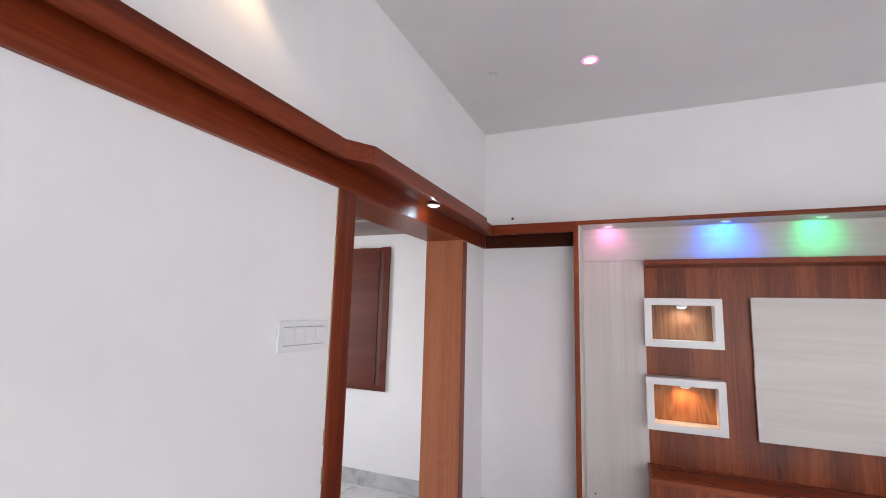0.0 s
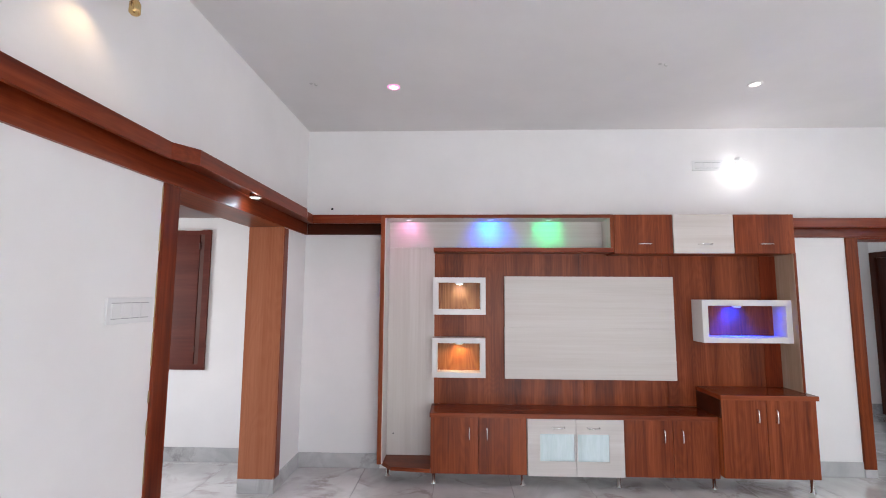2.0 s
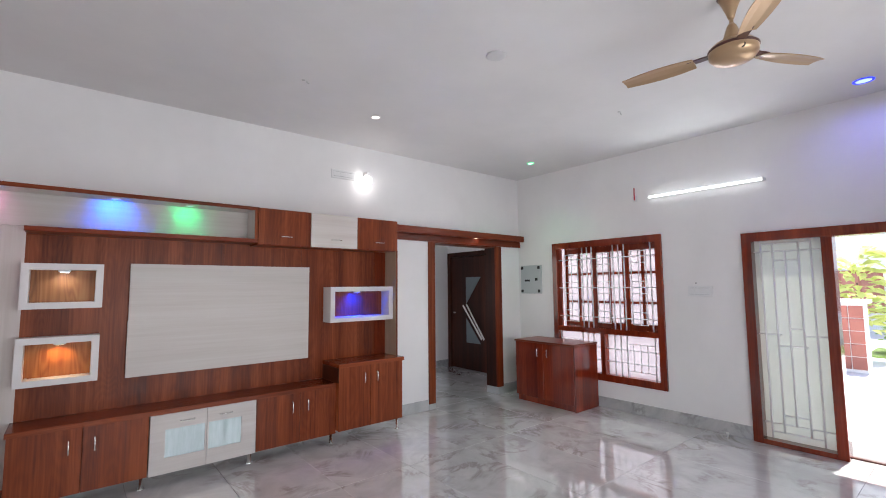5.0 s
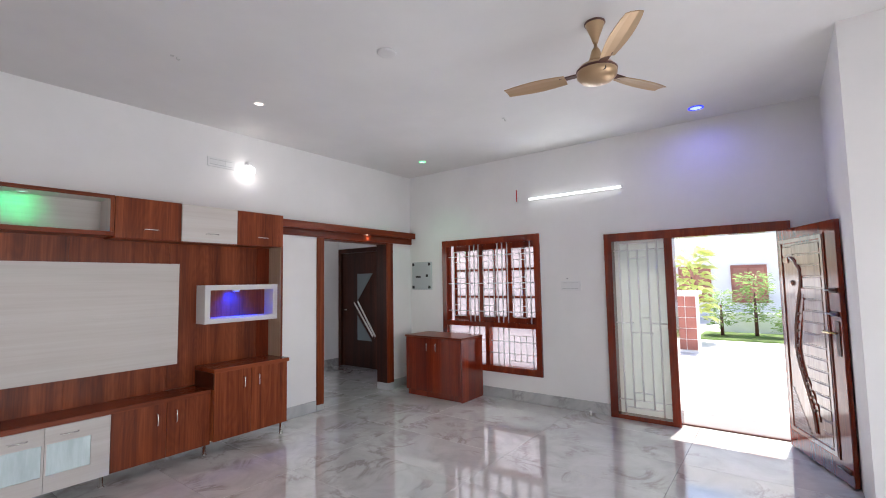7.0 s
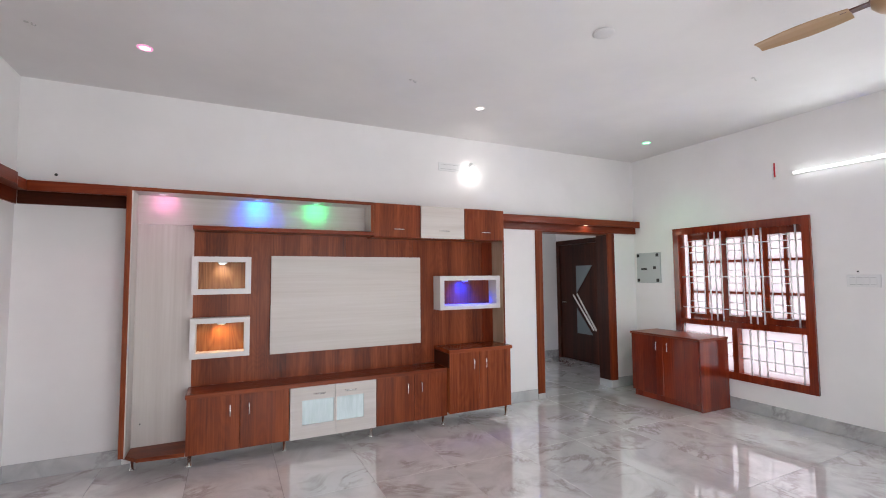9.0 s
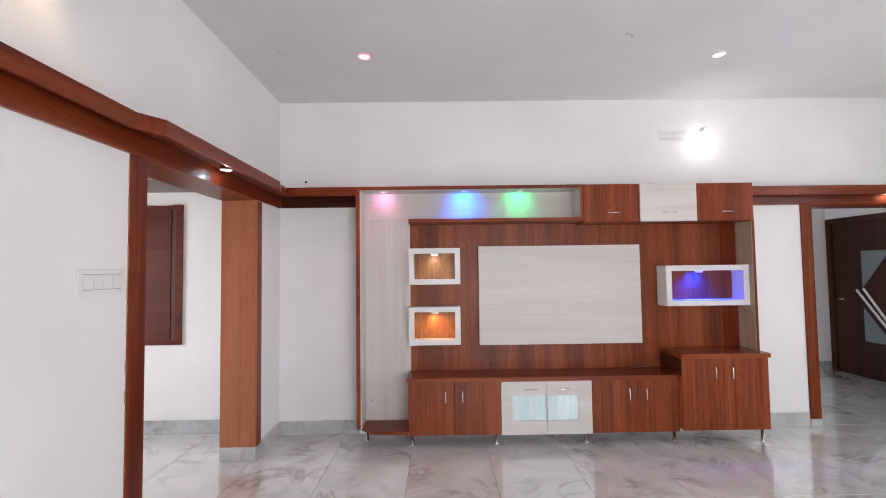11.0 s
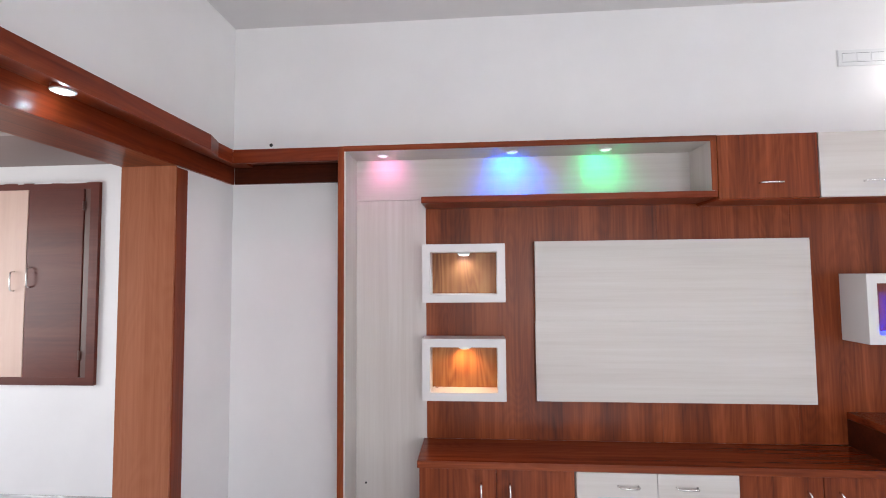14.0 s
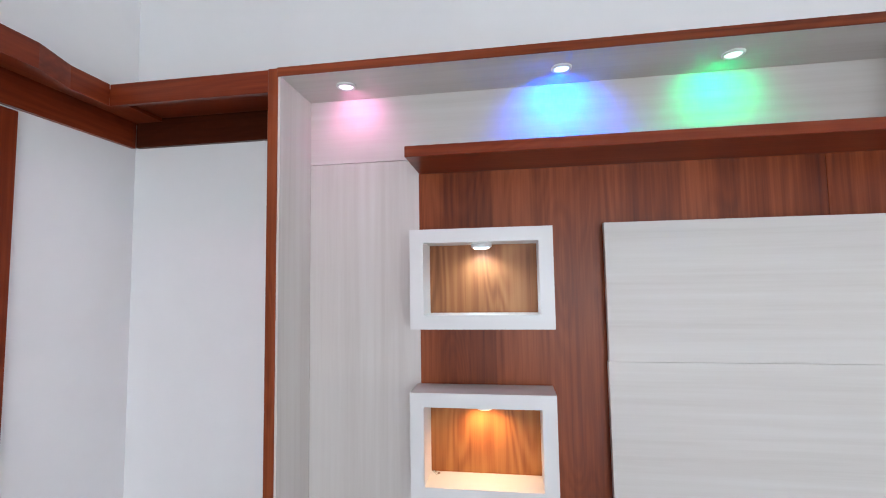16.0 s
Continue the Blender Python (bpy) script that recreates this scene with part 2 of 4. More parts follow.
# upright streaks in the colour imitate the window reflected by way of the floor
mg_reflection_noise = add(milk_glass, "ShaderNodeTexNoise", Scale=1.0, Detail=3.0, Roughness=0.6)
join(milk_glass, spot_vector(milk_glass, (34, 34, 5), 3.0), mg_reflection_noise.inputs["Vector"])
mg_reflection_ramp = add(milk_glass, "ShaderNodeValToRGB")
mg_reflection_ramp.color_ramp.elements[0].position, mg_reflection_ramp.color_ramp.elements[1].position = 0.38, 0.62
mg_reflection_ramp.color_ramp.elements[0].color, mg_reflection_ramp.color_ramp.elements[1].color = (0.46, 0.57, 0.57, 1), (0.54, 0.64, 0.65, 1)
join(milk_glass, mg_reflection_noise.outputs[0], mg_reflection_ramp.inputs[0])
join(milk_glass, mg_reflection_ramp.outputs[0], milk_glass.node_tree.nodes["Principled BSDF"].inputs["Base Color"])
bulb_glow = mat("bulb_glow", (1, 1, 1), emit=(1.0, 0.98, 0.97), power=3.2)
tube_glow = mat("tube_glow", (1, 1, 1), emit=(0.9, 0.97, 1.0), power=1.6)


def glow(name, colour, power):
    return mat(name, tuple(0.3 * c for c in colour), emit=colour, power=power * INDOOR)


# building helpers
BASE = {}


def boxes(*spans, bevel=0.0):
    """A bmesh of boxes (x0, x1, y0, y1, z0, z1), with their long edges eased."""
    bm = bmesh.new()
    for x0, x1, y0, y1, z0, z1 in spans:
        m = Matrix.Translation(((x0 + x1) / 2, (y0 + y1) / 2, (z0 + z1) / 2)) @ Matrix.Diagonal((x1 - x0, y1 - y0, z1 - z0, 1))
        bmesh.ops.create_cube(bm, size=1, matrix=m)
    if bevel:
        bmesh.ops.bevel(bm, geom=list(bm.edges), offset=bevel, segments=1, affect="EDGES")
    return bm


def prism(points, axis, a, b):
    """An outline in the two other axes, pulled along an axis from a to b."""
    bm = bmesh.new()
    k = "xyz".index(axis)

    def place(p, d):
        q = list(p)
        q.insert(k, d)
        return q
    lo = [bm.verts.new(place(p, a)) for p in points]
    hi = [bm.verts.new(place(p, b)) for p in points]
    bm.faces.new(lo)
    bm.faces.new(hi[::-1])
    for i in range(len(points)):
        j = (i + 1) % len(points)
        bm.faces.new((lo[i], hi[i], hi[j], lo[j]))
    bmesh.ops.recalc_face_normals(bm, faces=bm.faces)
    return bm


def lathe(profile, centre, axis="z", steps=24):
    """A turned shape: (radius, height) pairs round an axis through the centre."""
    bm = bmesh.new()
    rows = []
    for r, h in profile:
        row = []
        for i in range(steps):
            t = 2 * math.pi * i / steps
            a, b = max(r, 0.0004) * math.cos(t), max(r, 0.0004) * math.sin(t)
            q = {"z": (a, b, h), "x": (h, a, b), "y": (a, h, b)}[axis]
            row.append(bm.verts.new(Vector(centre) + Vector(q)))
        rows.append(row)
    for u, v in zip(rows, rows[1:]):
        for i in range(steps):
            j = (i + 1) % steps
            bm.faces.new((u[i], u[j], v[j], v[i]))
    bm.faces.new(rows[0])
    bm.faces.new(rows[-1][::-1])
    bmesh.ops.recalc_face_normals(bm, faces=bm.faces)
    for f in bm.faces:
        f.smooth = len(f.verts) == 4
    return bm


def rod(points, radius, sides=8):
    """A bent bar through the points."""
    bm = bmesh.new()
    pts = [Vector(p) for p in points]
    rings = []
    for i, p in enumerate(pts):
        d = (pts[min(i + 1, len(pts) - 1)] - pts[max(i - 1, 0)]).normalized()
        side = d.cross(Vector((0.31, 0.17, 0.93))).normalized()
        up = d.cross(side)
        rings.append([bm.verts.new(p + radius * (math.cos(2 * math.pi * k / sides) * side + math.sin(2 * math.pi * k / sides) * up)) for k in range(sides)])
    for u, v in zip(rings, rings[1:]):
        for k in range(sides):
            j = (k + 1) % sides
            bm.faces.new((u[k], u[j], v[j], v[k])).smooth = True
    bm.faces.new(rings[0])
    bm.faces.new(rings[-1][::-1])
    bmesh.ops.recalc_face_normals(bm, faces=bm.faces)
    return bm


def merge(*bms):
    out = bmesh.new()
    for b in bms:
        me = bpy.data.meshes.new("tmp")
        b.to_mesh(me)
        b.free()
        out.from_mesh(me)
        bpy.data.meshes.remove(me)
    return out


def part(name, bm, material, parent=None, label="", **tags):
    """Links a bmesh, given in world places, as one mesh object, under its thing if it has one."""
    base = BASE.get(parent.name, Vector()) if parent else Vector()
    if base.length:
        bmesh.ops.translate(bm, verts=bm.verts, vec=-base)
    me = bpy.data.meshes.new(name)
    bm.to_mesh(me)
    bm.free()
    me.materials.append(material)
    ob = new(name, me)
    if parent:
        ob.parent = parent
        BASE[ob.name] = base
    if label or tags:
        tagged(ob, label, **tags)
    return ob


def thing(name, label, category, at, group=""):
    ob = new(name)
    ob.empty_display_size = 0.1
    ob.location = at
    BASE[ob.name] = Vector(at)
    return tagged(ob, label, category, group)


def structure(name, bm, material, label, category):
    return part(name, bm, material, None, label, category=category, kind="structure")

# ---- the shell of the house ----
W, E, N, TOP = -1.16, 5.68, 3.66, 3.19
structure("wall_west", boxes((W - 0.285, W, -3.0, 1.68, 0, TOP), (W - 0.285, W, 3.10, N + 0.08, 0, TOP), (W - 0.285, W, 1.68, 3.10, 2.165, TOP)),
          wall_white, "plain white painted wall with a wide archway", "wall")
structure("wall_north", boxes((W, 4.0, N, N + 0.2, 0, TOP), (5.17, 6.05, N, N + 0.2, 0, TOP), (4.0, 5.17, N, N + 0.2, 2.14, TOP)),
          wall_white, "white painted wall behind the media unit with a passage opening", "wall")
WIN = (1.475, 3.015, 0.335, 2.14)
DOOR = (-1.05, 0.66, 0.0, 2.06)
structure("wall_east", boxes((E, E + 0.22, -3.0, DOOR[0], 0, TOP), (E, E + 0.22, DOOR[1], WIN[0], 0, TOP), (E, E + 0.22, WIN[1], N, 0, TOP),
                             (E, E + 0.22, DOOR[0], DOOR[1], DOOR[3], TOP), (E, E + 0.22, WIN[0], WIN[1], 0, WIN[2]), (E, E + 0.22, WIN[0], WIN[1], WIN[3], TOP)),
          wall_white, "white painted wall with the entrance door and a window", "wall")
structure("wall_south", boxes((W, 0.15, -3.2, -3.0, 0, TOP), (3.75, 4.4, -3.2, -3.0, 0, TOP), (0.15, 3.75, -3.2, -3.0, 0, 0.3), (0.15, 3.75, -3.2, -3.0, 2.1, TOP),
                              (4.2, E, -1.53, -1.33, 0, TOP), (4.2, 4.4, -3.0, -1.53, 0, TOP)),
          wall_white, "plain white painted wall closing the room", "wall")
structure("ceiling", boxes((W - 0.285, E + 0.22, -3.2, N + 0.2, TOP, TOP + 0.15)), ceiling_white, "flat white painted ceiling with recessed lights", "ceiling")
structure("floor", boxes((-4.4, 6.4, -3.2, 6.2, -0.12, -0.014)), grout, "grey grout bed under polished marble tiles", "floor")
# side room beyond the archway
# the opening in the far west wall is unseen, added for the fill lamp
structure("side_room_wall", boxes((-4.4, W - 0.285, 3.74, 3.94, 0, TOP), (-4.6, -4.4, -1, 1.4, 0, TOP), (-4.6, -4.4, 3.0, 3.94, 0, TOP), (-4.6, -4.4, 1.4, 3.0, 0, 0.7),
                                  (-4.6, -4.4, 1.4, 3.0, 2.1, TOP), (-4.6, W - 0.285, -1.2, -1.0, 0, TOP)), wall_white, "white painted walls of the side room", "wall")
structure("side_room_ceiling", boxes((-4.6, W - 0.285, -1.2, 3.94, 2.337, 2.45)), soffit_brown, "low brown painted loft underside, darkened for lack of light", "ceiling")
structure("loft_beam", boxes((-4.4, W - 0.295, 3.02, 3.06, 2.322, 2.335)), strip_grey, "thin pale strip across the loft underside", "trim")
# passage behind the north opening
# the window hole at the west end is unseen, added for the fill
structure("passage_wall", boxes((3.0, 6.3, 5.90, 6.05, 0, TOP), (2.85, 3.0, N + 0.2, 4.3, 0, TOP), (2.85, 3.0, 5.5, 6.05, 0, TOP), (2.85, 3.0, 4.3, 5.5, 0, 0.85), (2.85, 3.0, 4.3, 5.5, 2.15, TOP), (6.12, 6.3, N + 0.2, 4.72, 0, TOP), (6.12, 6.3, 4.72, 5.87, 2.2, TOP), (6.12, 6.3, 5.87, 5.9, 0, TOP),
                                (6.3, 6.4, 4.4, 6.05, 0, TOP)), wall_white, "white painted walls of the passage", "wall")
structure("passage_ceiling", boxes((2.85, 6.4, N + 0.2, 6.05, TOP, TOP + 0.1)), ceiling_white, "white passage ceiling", "ceiling")

SK = 0.13
skirts = [
    ("skirting_north", (-1.16, -0.40, N - 0.012, N, 0, SK)), ("skirting_north", (3.24, 3.902, N - 0.012, N, 0, SK)), ("skirting_north", (5.273, E - 0.013, N - 0.012, N, 0, SK)),
    ("skirting_west", (W, W + 0.012, 3.09, N - 0.013, 0, SK)), ("skirting_west", (W, W + 0.012, -3.0, 1.58, 0, SK)),
    ("skirting_west", (W - 0.285, W + 0.012, 3.085, 3.10, 0, 0.112)),
    ("skirting_east", (E - 0.012, E, 0.66, N - 0.013, 0, SK)), ("skirting_side_room", (-4.4, W - 0.295, 3.728, 3.74, 0, SK)),
    ("skirting_passage", (3.0, 6.12, 5.888, 5.90, 0, SK)), ("skirting_passage", (6.108, 6.12, N + 0.2, 4.70, 0, SK)), ("skirting_passage", (5.148, 5.272, N - 0.018, N + 0.212, 0, 0.10)), ("skirting_passage", (3.903, 4.014, N - 0.018, N + 0.212, 0, 0.07)),
]
for nm, span in skirts:
    structure(nm, boxes(span, bevel=0.003), skirt_marble, "grey marble skirting tile along the wall foot", "skirting")

# ---- wooden pelmets and linings ----


def pelmet(name, label, fascia, soffit, board, back=None):
    ob = thing(name, label, "pelmet", (0, 0, 2.2))
    part("fascia", fascia, trim_y if "archway" in label else trim_x, ob)
    part("soffit", soffit, trim_y if "archway" in label else trim_x, ob)
    part("wall_board", board, back or (trim_y if "archway" in label else trim_x), ob)
    return ob


Z0, Z1 = 2.222, 2.302
edge = [(-1.04, -3.0), (-1.04, 1.43), (-0.968, 1.545), (-0.958, 3.09), (-1.0, 3.225), (-1.0, 3.37)]
inner = [(x - 0.02, y) for x, y in edge]
pelmet("pelmet", "reddish brown wooden pelmet with stepped front over the archway",
       merge(*[prism([edge[i], edge[i + 1], inner[i + 1], inner[i]], "z", Z0, Z1) for i in range(5)]),
       prism([(W + 0.001, -3.0), *inner, (-1.02, N), (W + 0.001, N)], "z", Z0 + 0.04, Z0 + 0.058),
       prism([(-3.0, 2.108), (1.5, 2.140), (N - 0.02, 2.152), (N - 0.02, Z0 + 0.04), (-3.0, Z0 + 0.04)], "x", W, W + 0.018))
# wall board takes the darkened trim, so the shade there is in its colour
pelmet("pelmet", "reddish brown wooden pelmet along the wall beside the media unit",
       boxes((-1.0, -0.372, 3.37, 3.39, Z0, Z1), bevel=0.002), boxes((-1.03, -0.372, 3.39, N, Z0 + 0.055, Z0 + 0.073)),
       boxes((-1.14, -0.372, N - 0.018, N, 2.155, Z0 + 0.055)), darkened_trim)
pelmet("pelmet", "reddish brown wooden pelmet above the passage opening",
       boxes((3.24, E, 3.55, 3.57, 2.212, 2.30), bevel=0.002), boxes((3.24, E, 3.57, N, 2.222, 2.24)),
       boxes((3.24, E, N - 0.03, N, 2.13, 2.222)))

arch = thing("arch_lining", "reddish brown wooden lining of the archway", "door frame", (W, 2.4, 0))
part("jamb", boxes((W - 0.285, W + 0.016, 1.562, 1.68, 0, 2.14), bevel=0.003), trim_z, arch)
part("jamb", boxes((W - 0.285, W + 0.012, 3.09, 3.10, 0.112, 2.145)), lit_jamb_z, arch, "brown laminate jamb with upright grain, lightened where light falls")
part("casing", boxes((W, W + 0.016, 3.10, 3.185, 0.112, 2.14), bevel=0.002), trim_z, arch)
part("head", boxes((W - 0.285, W + 0.016, 1.68, 3.09, 2.145, 2.165)), wood_y, arch)

putty = paint("dried_putty", (0.42, 0.30, 0.16), 0.8, 0.3)
rng = random.Random(11)
zz = 0.1
smears = []
while zz < 2.1:
    h_ = rng.uniform(0.05, 0.22)
    smears.append((W, W + 0.004, 1.562 - rng.uniform(0.002, 0.007), 1.562, zz, min(zz + h_, 2.12)))
    zz += h_ + rng.uniform(0.0, 0.12)
for s_ in smears:
    part("putty_smear", boxes(s_), putty, arch, "ragged dried putty along the edge")

passage = thing("passage_lining", "reddish brown wooden lining of the passage opening", "door frame", (4.58, N, 0))
part("jamb", boxes((3.905, 4.012, N - 0.016, N + 0.21, 0.07, 2.13), bevel=0.003), wood_z, passage)
part("jamb", boxes((5.15, 5.27, N - 0.016, N + 0.21, 0.10, 2.13), bevel=0.003), trim_z, passage)
part("inner_board", boxes((5.146, 5.15, N + 0.012, N + 0.206, 0.10, 2.11)), dark_door_wood, passage, "dark brown inner face")
part("head", boxes((4.012, 5.15, N, N + 0.21, 2.115, 2.14)), trim_x, passage)

# ---- media unit ----
HANDLE = "slim satin steel bow handle"


def bow_handle(parent, x, y, z, length, upright=True):
    """A bow handle on a face that looks along -y."""
    h, r = length / 2, 0.028
    run = [(-h, 0), (-h, 0.6), (-h + 0.008, 1), (0, 1.08), (h - 0.008, 1), (h, 0.6), (h, 0)]
    pts = [(x, y - r * d, z + a) if upright else (x + a, y - r * d, z) for a, d in run]
    return part("handle", rod(pts, 0.0052), steel, parent, HANDLE)


def leg(parent, x, y, height):
    return part("leg", merge(lathe([(0.026, 0.0), (0.026, 0.008), (0.014, 0.014), (0.014, height)], (x, y, 0), steps=16)), steel, parent, "short round chrome leg")


def holed_board(x0, x1, y0, y1, z0, z1, hx0, hx1, hz0, hz1):
    """One closed board in the xz plane with an oblong opening."""
    bm = bmesh.new()
    rings = [[bm.verts.new((x, y, z)) for x, z in ((a, c), (b, c), (b, d), (a, d))]
             for y in (y0, y1) for a, b, c, d in ((x0, x1, z0, z1), (hx0, hx1, hz0, hz1))]
    for k in range(4):
        n = (k + 1) % 4
        for p, q in ((0, 1), (1, 3), (3, 2), (2, 0)):
            bm.faces.new((rings[p][k], rings[p][n], rings[q][n], rings[q][k]))
    bmesh.ops.recalc_face_normals(bm, faces=bm.faces)
    return bm


def cabinet(name, label, x0, x1, y0, y1, z0, z1, door_mat, feet, handles="upright", split=None, inset=None, proud=0.0):
    ob = thing(name, label, "cabinet", ((x0 + x1) / 2, y1, z0), "media unit cabinets")
    part("carcass", boxes((x0, x1, y0 + 0.02, y1, z0 + 0.002, z1), bevel=0.001), door_mat, ob)
    split = split or (x0 + x1) / 2
    for k, (a, b) in enumerate(((x0 + 0.002, split - 0.0015), (split + 0.0015, x1 - 0.002))):
        if inset:
            gx0, gx1 = (inset[0], b - 0.012) if k == 0 else (a + 0.012, inset[1])
            g0, g1 = inset[2], inset[3]
            bm = holed_board(a, b, y0 - proud, y0 + 0.018, z0, z1 - 0.002, gx0, gx1, g0, g1)
            d = part("door", bm, door_mat, ob)
            part("pane", boxes((gx0, gx1, y0 + 0.002, y0 + 0.006, g0, g1)), milk_glass, d, "milky blue-green glass pane")
            bow_handle(d, (a + b) / 2 + (0.055 if k == 0 else -0.055), y0 - proud, z1 - 0.065, 0.1, False)
        else:
            d = part("door", boxes((a, b, y0 - proud, y0 + 0.018, z0, z1 - 0.002), bevel=0.0015), door_mat, ob)
            hx = b - 0.075 if k == 0 else a + 0.07
            bow_handle(d, hx, y0 - proud, z1 - 0.125, 0.1)
    for fx in feet:
        leg(ob, fx, y0 + 0.07, z0)
    return ob


CZ = 0.105
cabinet("base_cabinet", "low brown wood-grain cabinet with two doors on chrome legs", 0.088, 0.892, 3.29, 3.60, CZ, 0.56, wood_z, (0.115, 0.86), split=0.49)
cabinet("base_cabinet", "low white wood-grain cabinet with two glazed doors", 0.896, 1.69, 3.285, 3.60, CZ, 0.56, ash_x, (1.66,), inset=(1.0, 1.567, 0.222, 0.44), split=1.296, proud=0.008)
cabinet("base_cabinet", "low brown wood-grain cabinet with two doors on chrome legs", 1.694, 2.46, 3.29, 3.60, CZ, 0.56, wood_z, (2.44,), split=2.092)
tall = cabinet("tall_cabinet", "taller brown wood-grain cabinet with two doors on chrome legs", 2.462, 3.218, 3.235, 3.60, 0.13, 0.745, wood_z, (3.19,), split=2.82)
tb = part("top_board", boxes((2.453, 3.232, 3.223, 3.60, 0.746, 0.782)), top_dark, tall)
part("edge_band", boxes((2.4525, 3.232, 3.22, 3.223, 0.745, 0.7815), bevel=0.001), wood_x, tb, "brown edge band")
part("side_board", boxes((2.4525, 2.4605, 3.236, 3.60, 0.598, 0.745)), darkened_trim, tall)
wt = thing("worktop", "long dark brown wood-grain worktop over the base cabinets", "worktop", (1.27, 3.6, 0.56))
part("board", boxes((0.081, 2.452, 3.281, 3.60, 0.561, 0.597)), top_dark, wt)
part("edge_band", boxes((0.08, 2.452, 3.278, 3.281, 0.56, 0.5965), bevel=0.001), wood_x, wt, "brown edge band")
ls = thing("low_shelf", "low brown shelf with cut corner on small chrome feet", "shelf", (-0.15, 3.6, 0.11))
part("board", prism([(-0.375, 3.60), (-0.375, 3.47), (-0.245, 3.315), (0.086, 3.28), (0.086, 3.60)], "z", 0.112, 0.142), wood_x, ls)
leg(ls, -0.30, 3.50, 0.112)

frame_unit = thing("media_unit_frame", "tall wood-grain media unit frame with white side panel and lit niche", "media unit", (1.4, 3.6, 0))
part("side_panel", boxes((-0.374, -0.338, 3.36, N, 0.142, 2.30), bevel=0.002), wood_z, frame_unit)
part("side_lining", boxes((-0.338, -0.330, 3.364, 3.60, 0.142, 2.272)), ash_z, frame_unit, "white wood-grain lining")
part("top_panel", boxes((-0.338, 1.688, 3.36, N, 2.280, 2.30), bevel=0.002), wood_x, frame_unit)
part("niche_ceiling", boxes((-0.330, 1.66, 3.366, 3.60, 2.272, 2.280)), ash_x, frame_unit, "white wood-grain lining")
part("niche_side", boxes((1.66, 1.674, 3.364, 3.60, 2.0, 2.272)), ash_z, frame_unit, "white wood-grain lining")
part("top_edge", boxes((-0.338, 1.686, 3.354, 3.3595, 2.268, 2.299), bevel=0.001), wood_x, frame_unit)
part("post_edge", boxes((1.657, 1.686, 3.354, 3.3595, 2.003, 2.2675), bevel=0.001), wood_z, frame_unit)
part("niche_back", boxes((-0.330, 1.674, 3.60, 3.618, 2.024, 2.272)), ash_x, frame_unit, "white wood-grain back panel")
part("white_panel", boxes((-0.330, 0.098, 3.60, 3.618, 0.142, 2.0215), bevel=0.0008), ash_z, frame_unit, "white wood-grain upright panel")
for a, b in ((0.098, 1.4595), (1.4605, 2.1995), (2.2005, 3.073)):
    part("back_panel", boxes((a, b, 3.60, 3.618, 0.597 if b < 2.46 else 0.60, 1.97), bevel=0.0008), wood_z, frame_unit)
part("corner_strip", boxes((3.073, 3.217, 3.592, 3.618, 0.782, 1.97), bevel=0.001), trim_z, frame_unit)
part("niche_shelf", boxes((0.100, 1.688, 3.362, 3.60, 1.966, 2.002), bevel=0.002), trim_x, frame_unit)
part("end_panel", boxes((3.220, 3.240, 3.362, N, 0.782, 1.96), bevel=0.001), wood_z, frame_unit)
part("end_lining", boxes((3.214, 3.220, 3.366, 3.592, 0.782, 1.96)), beige_z, frame_unit, "beige wood-grain lining")
part("screw_hole", lathe([(0.006, 0), (0.006, 0.004)], (-0.27, 3.5955, 0.33), "y", 10), black_plastic, frame_unit)

for x0, x1, m_, lab in ((1.69, 2.198, wood_z, "brown"), (2.202, 2.722, ash_x, "white"), (2.726, 3.236, wood_z, "brown")):
    ob = thing("upper_cabinet", lab + " wood-grain wall cabinet with a lift-up flap", "cabinet", ((x0 + x1) / 2, 3.6, 1.96), "media unit wall cabinets")
    part("carcass", boxes((x0, x1, 3.38, N, 1.968, 2.30)), wood_z, ob)
    d = part("flap", boxes((x0 + 0.001, x1 - 0.001, 3.358, 3.378, 1.955, 2.298), bevel=0.0015), m_, ob)
    bow_handle(d, (x0 + x1) / 2 + 0.01, 3.358, 2.035, 0.11, False)
tagged(part("plinth_board", boxes((1.69, 3.22, 3.38, 3.60, 1.95, 1.966)), trim_x), "thin brown board under the wall cabinets", "shelf")

screen = thing("screen_panel", "large white wood-grain screen panel with a centre joint", "wall panel", (1.5, 3.6, 1.29))
part("upper_board", boxes((0.745, 2.272, 3.555, 3.58, 1.2912, 1.756), bevel=0.0004), ash_x, screen)
part("lower_board", boxes((0.742, 2.272, 3.555, 3.58, 0.832, 1.2905), bevel=0.0004), ash_x, screen)
part("batten", boxes((0.80, 2.22, 3.58, 3.60, 0.88, 1.70)), black_plastic, screen)


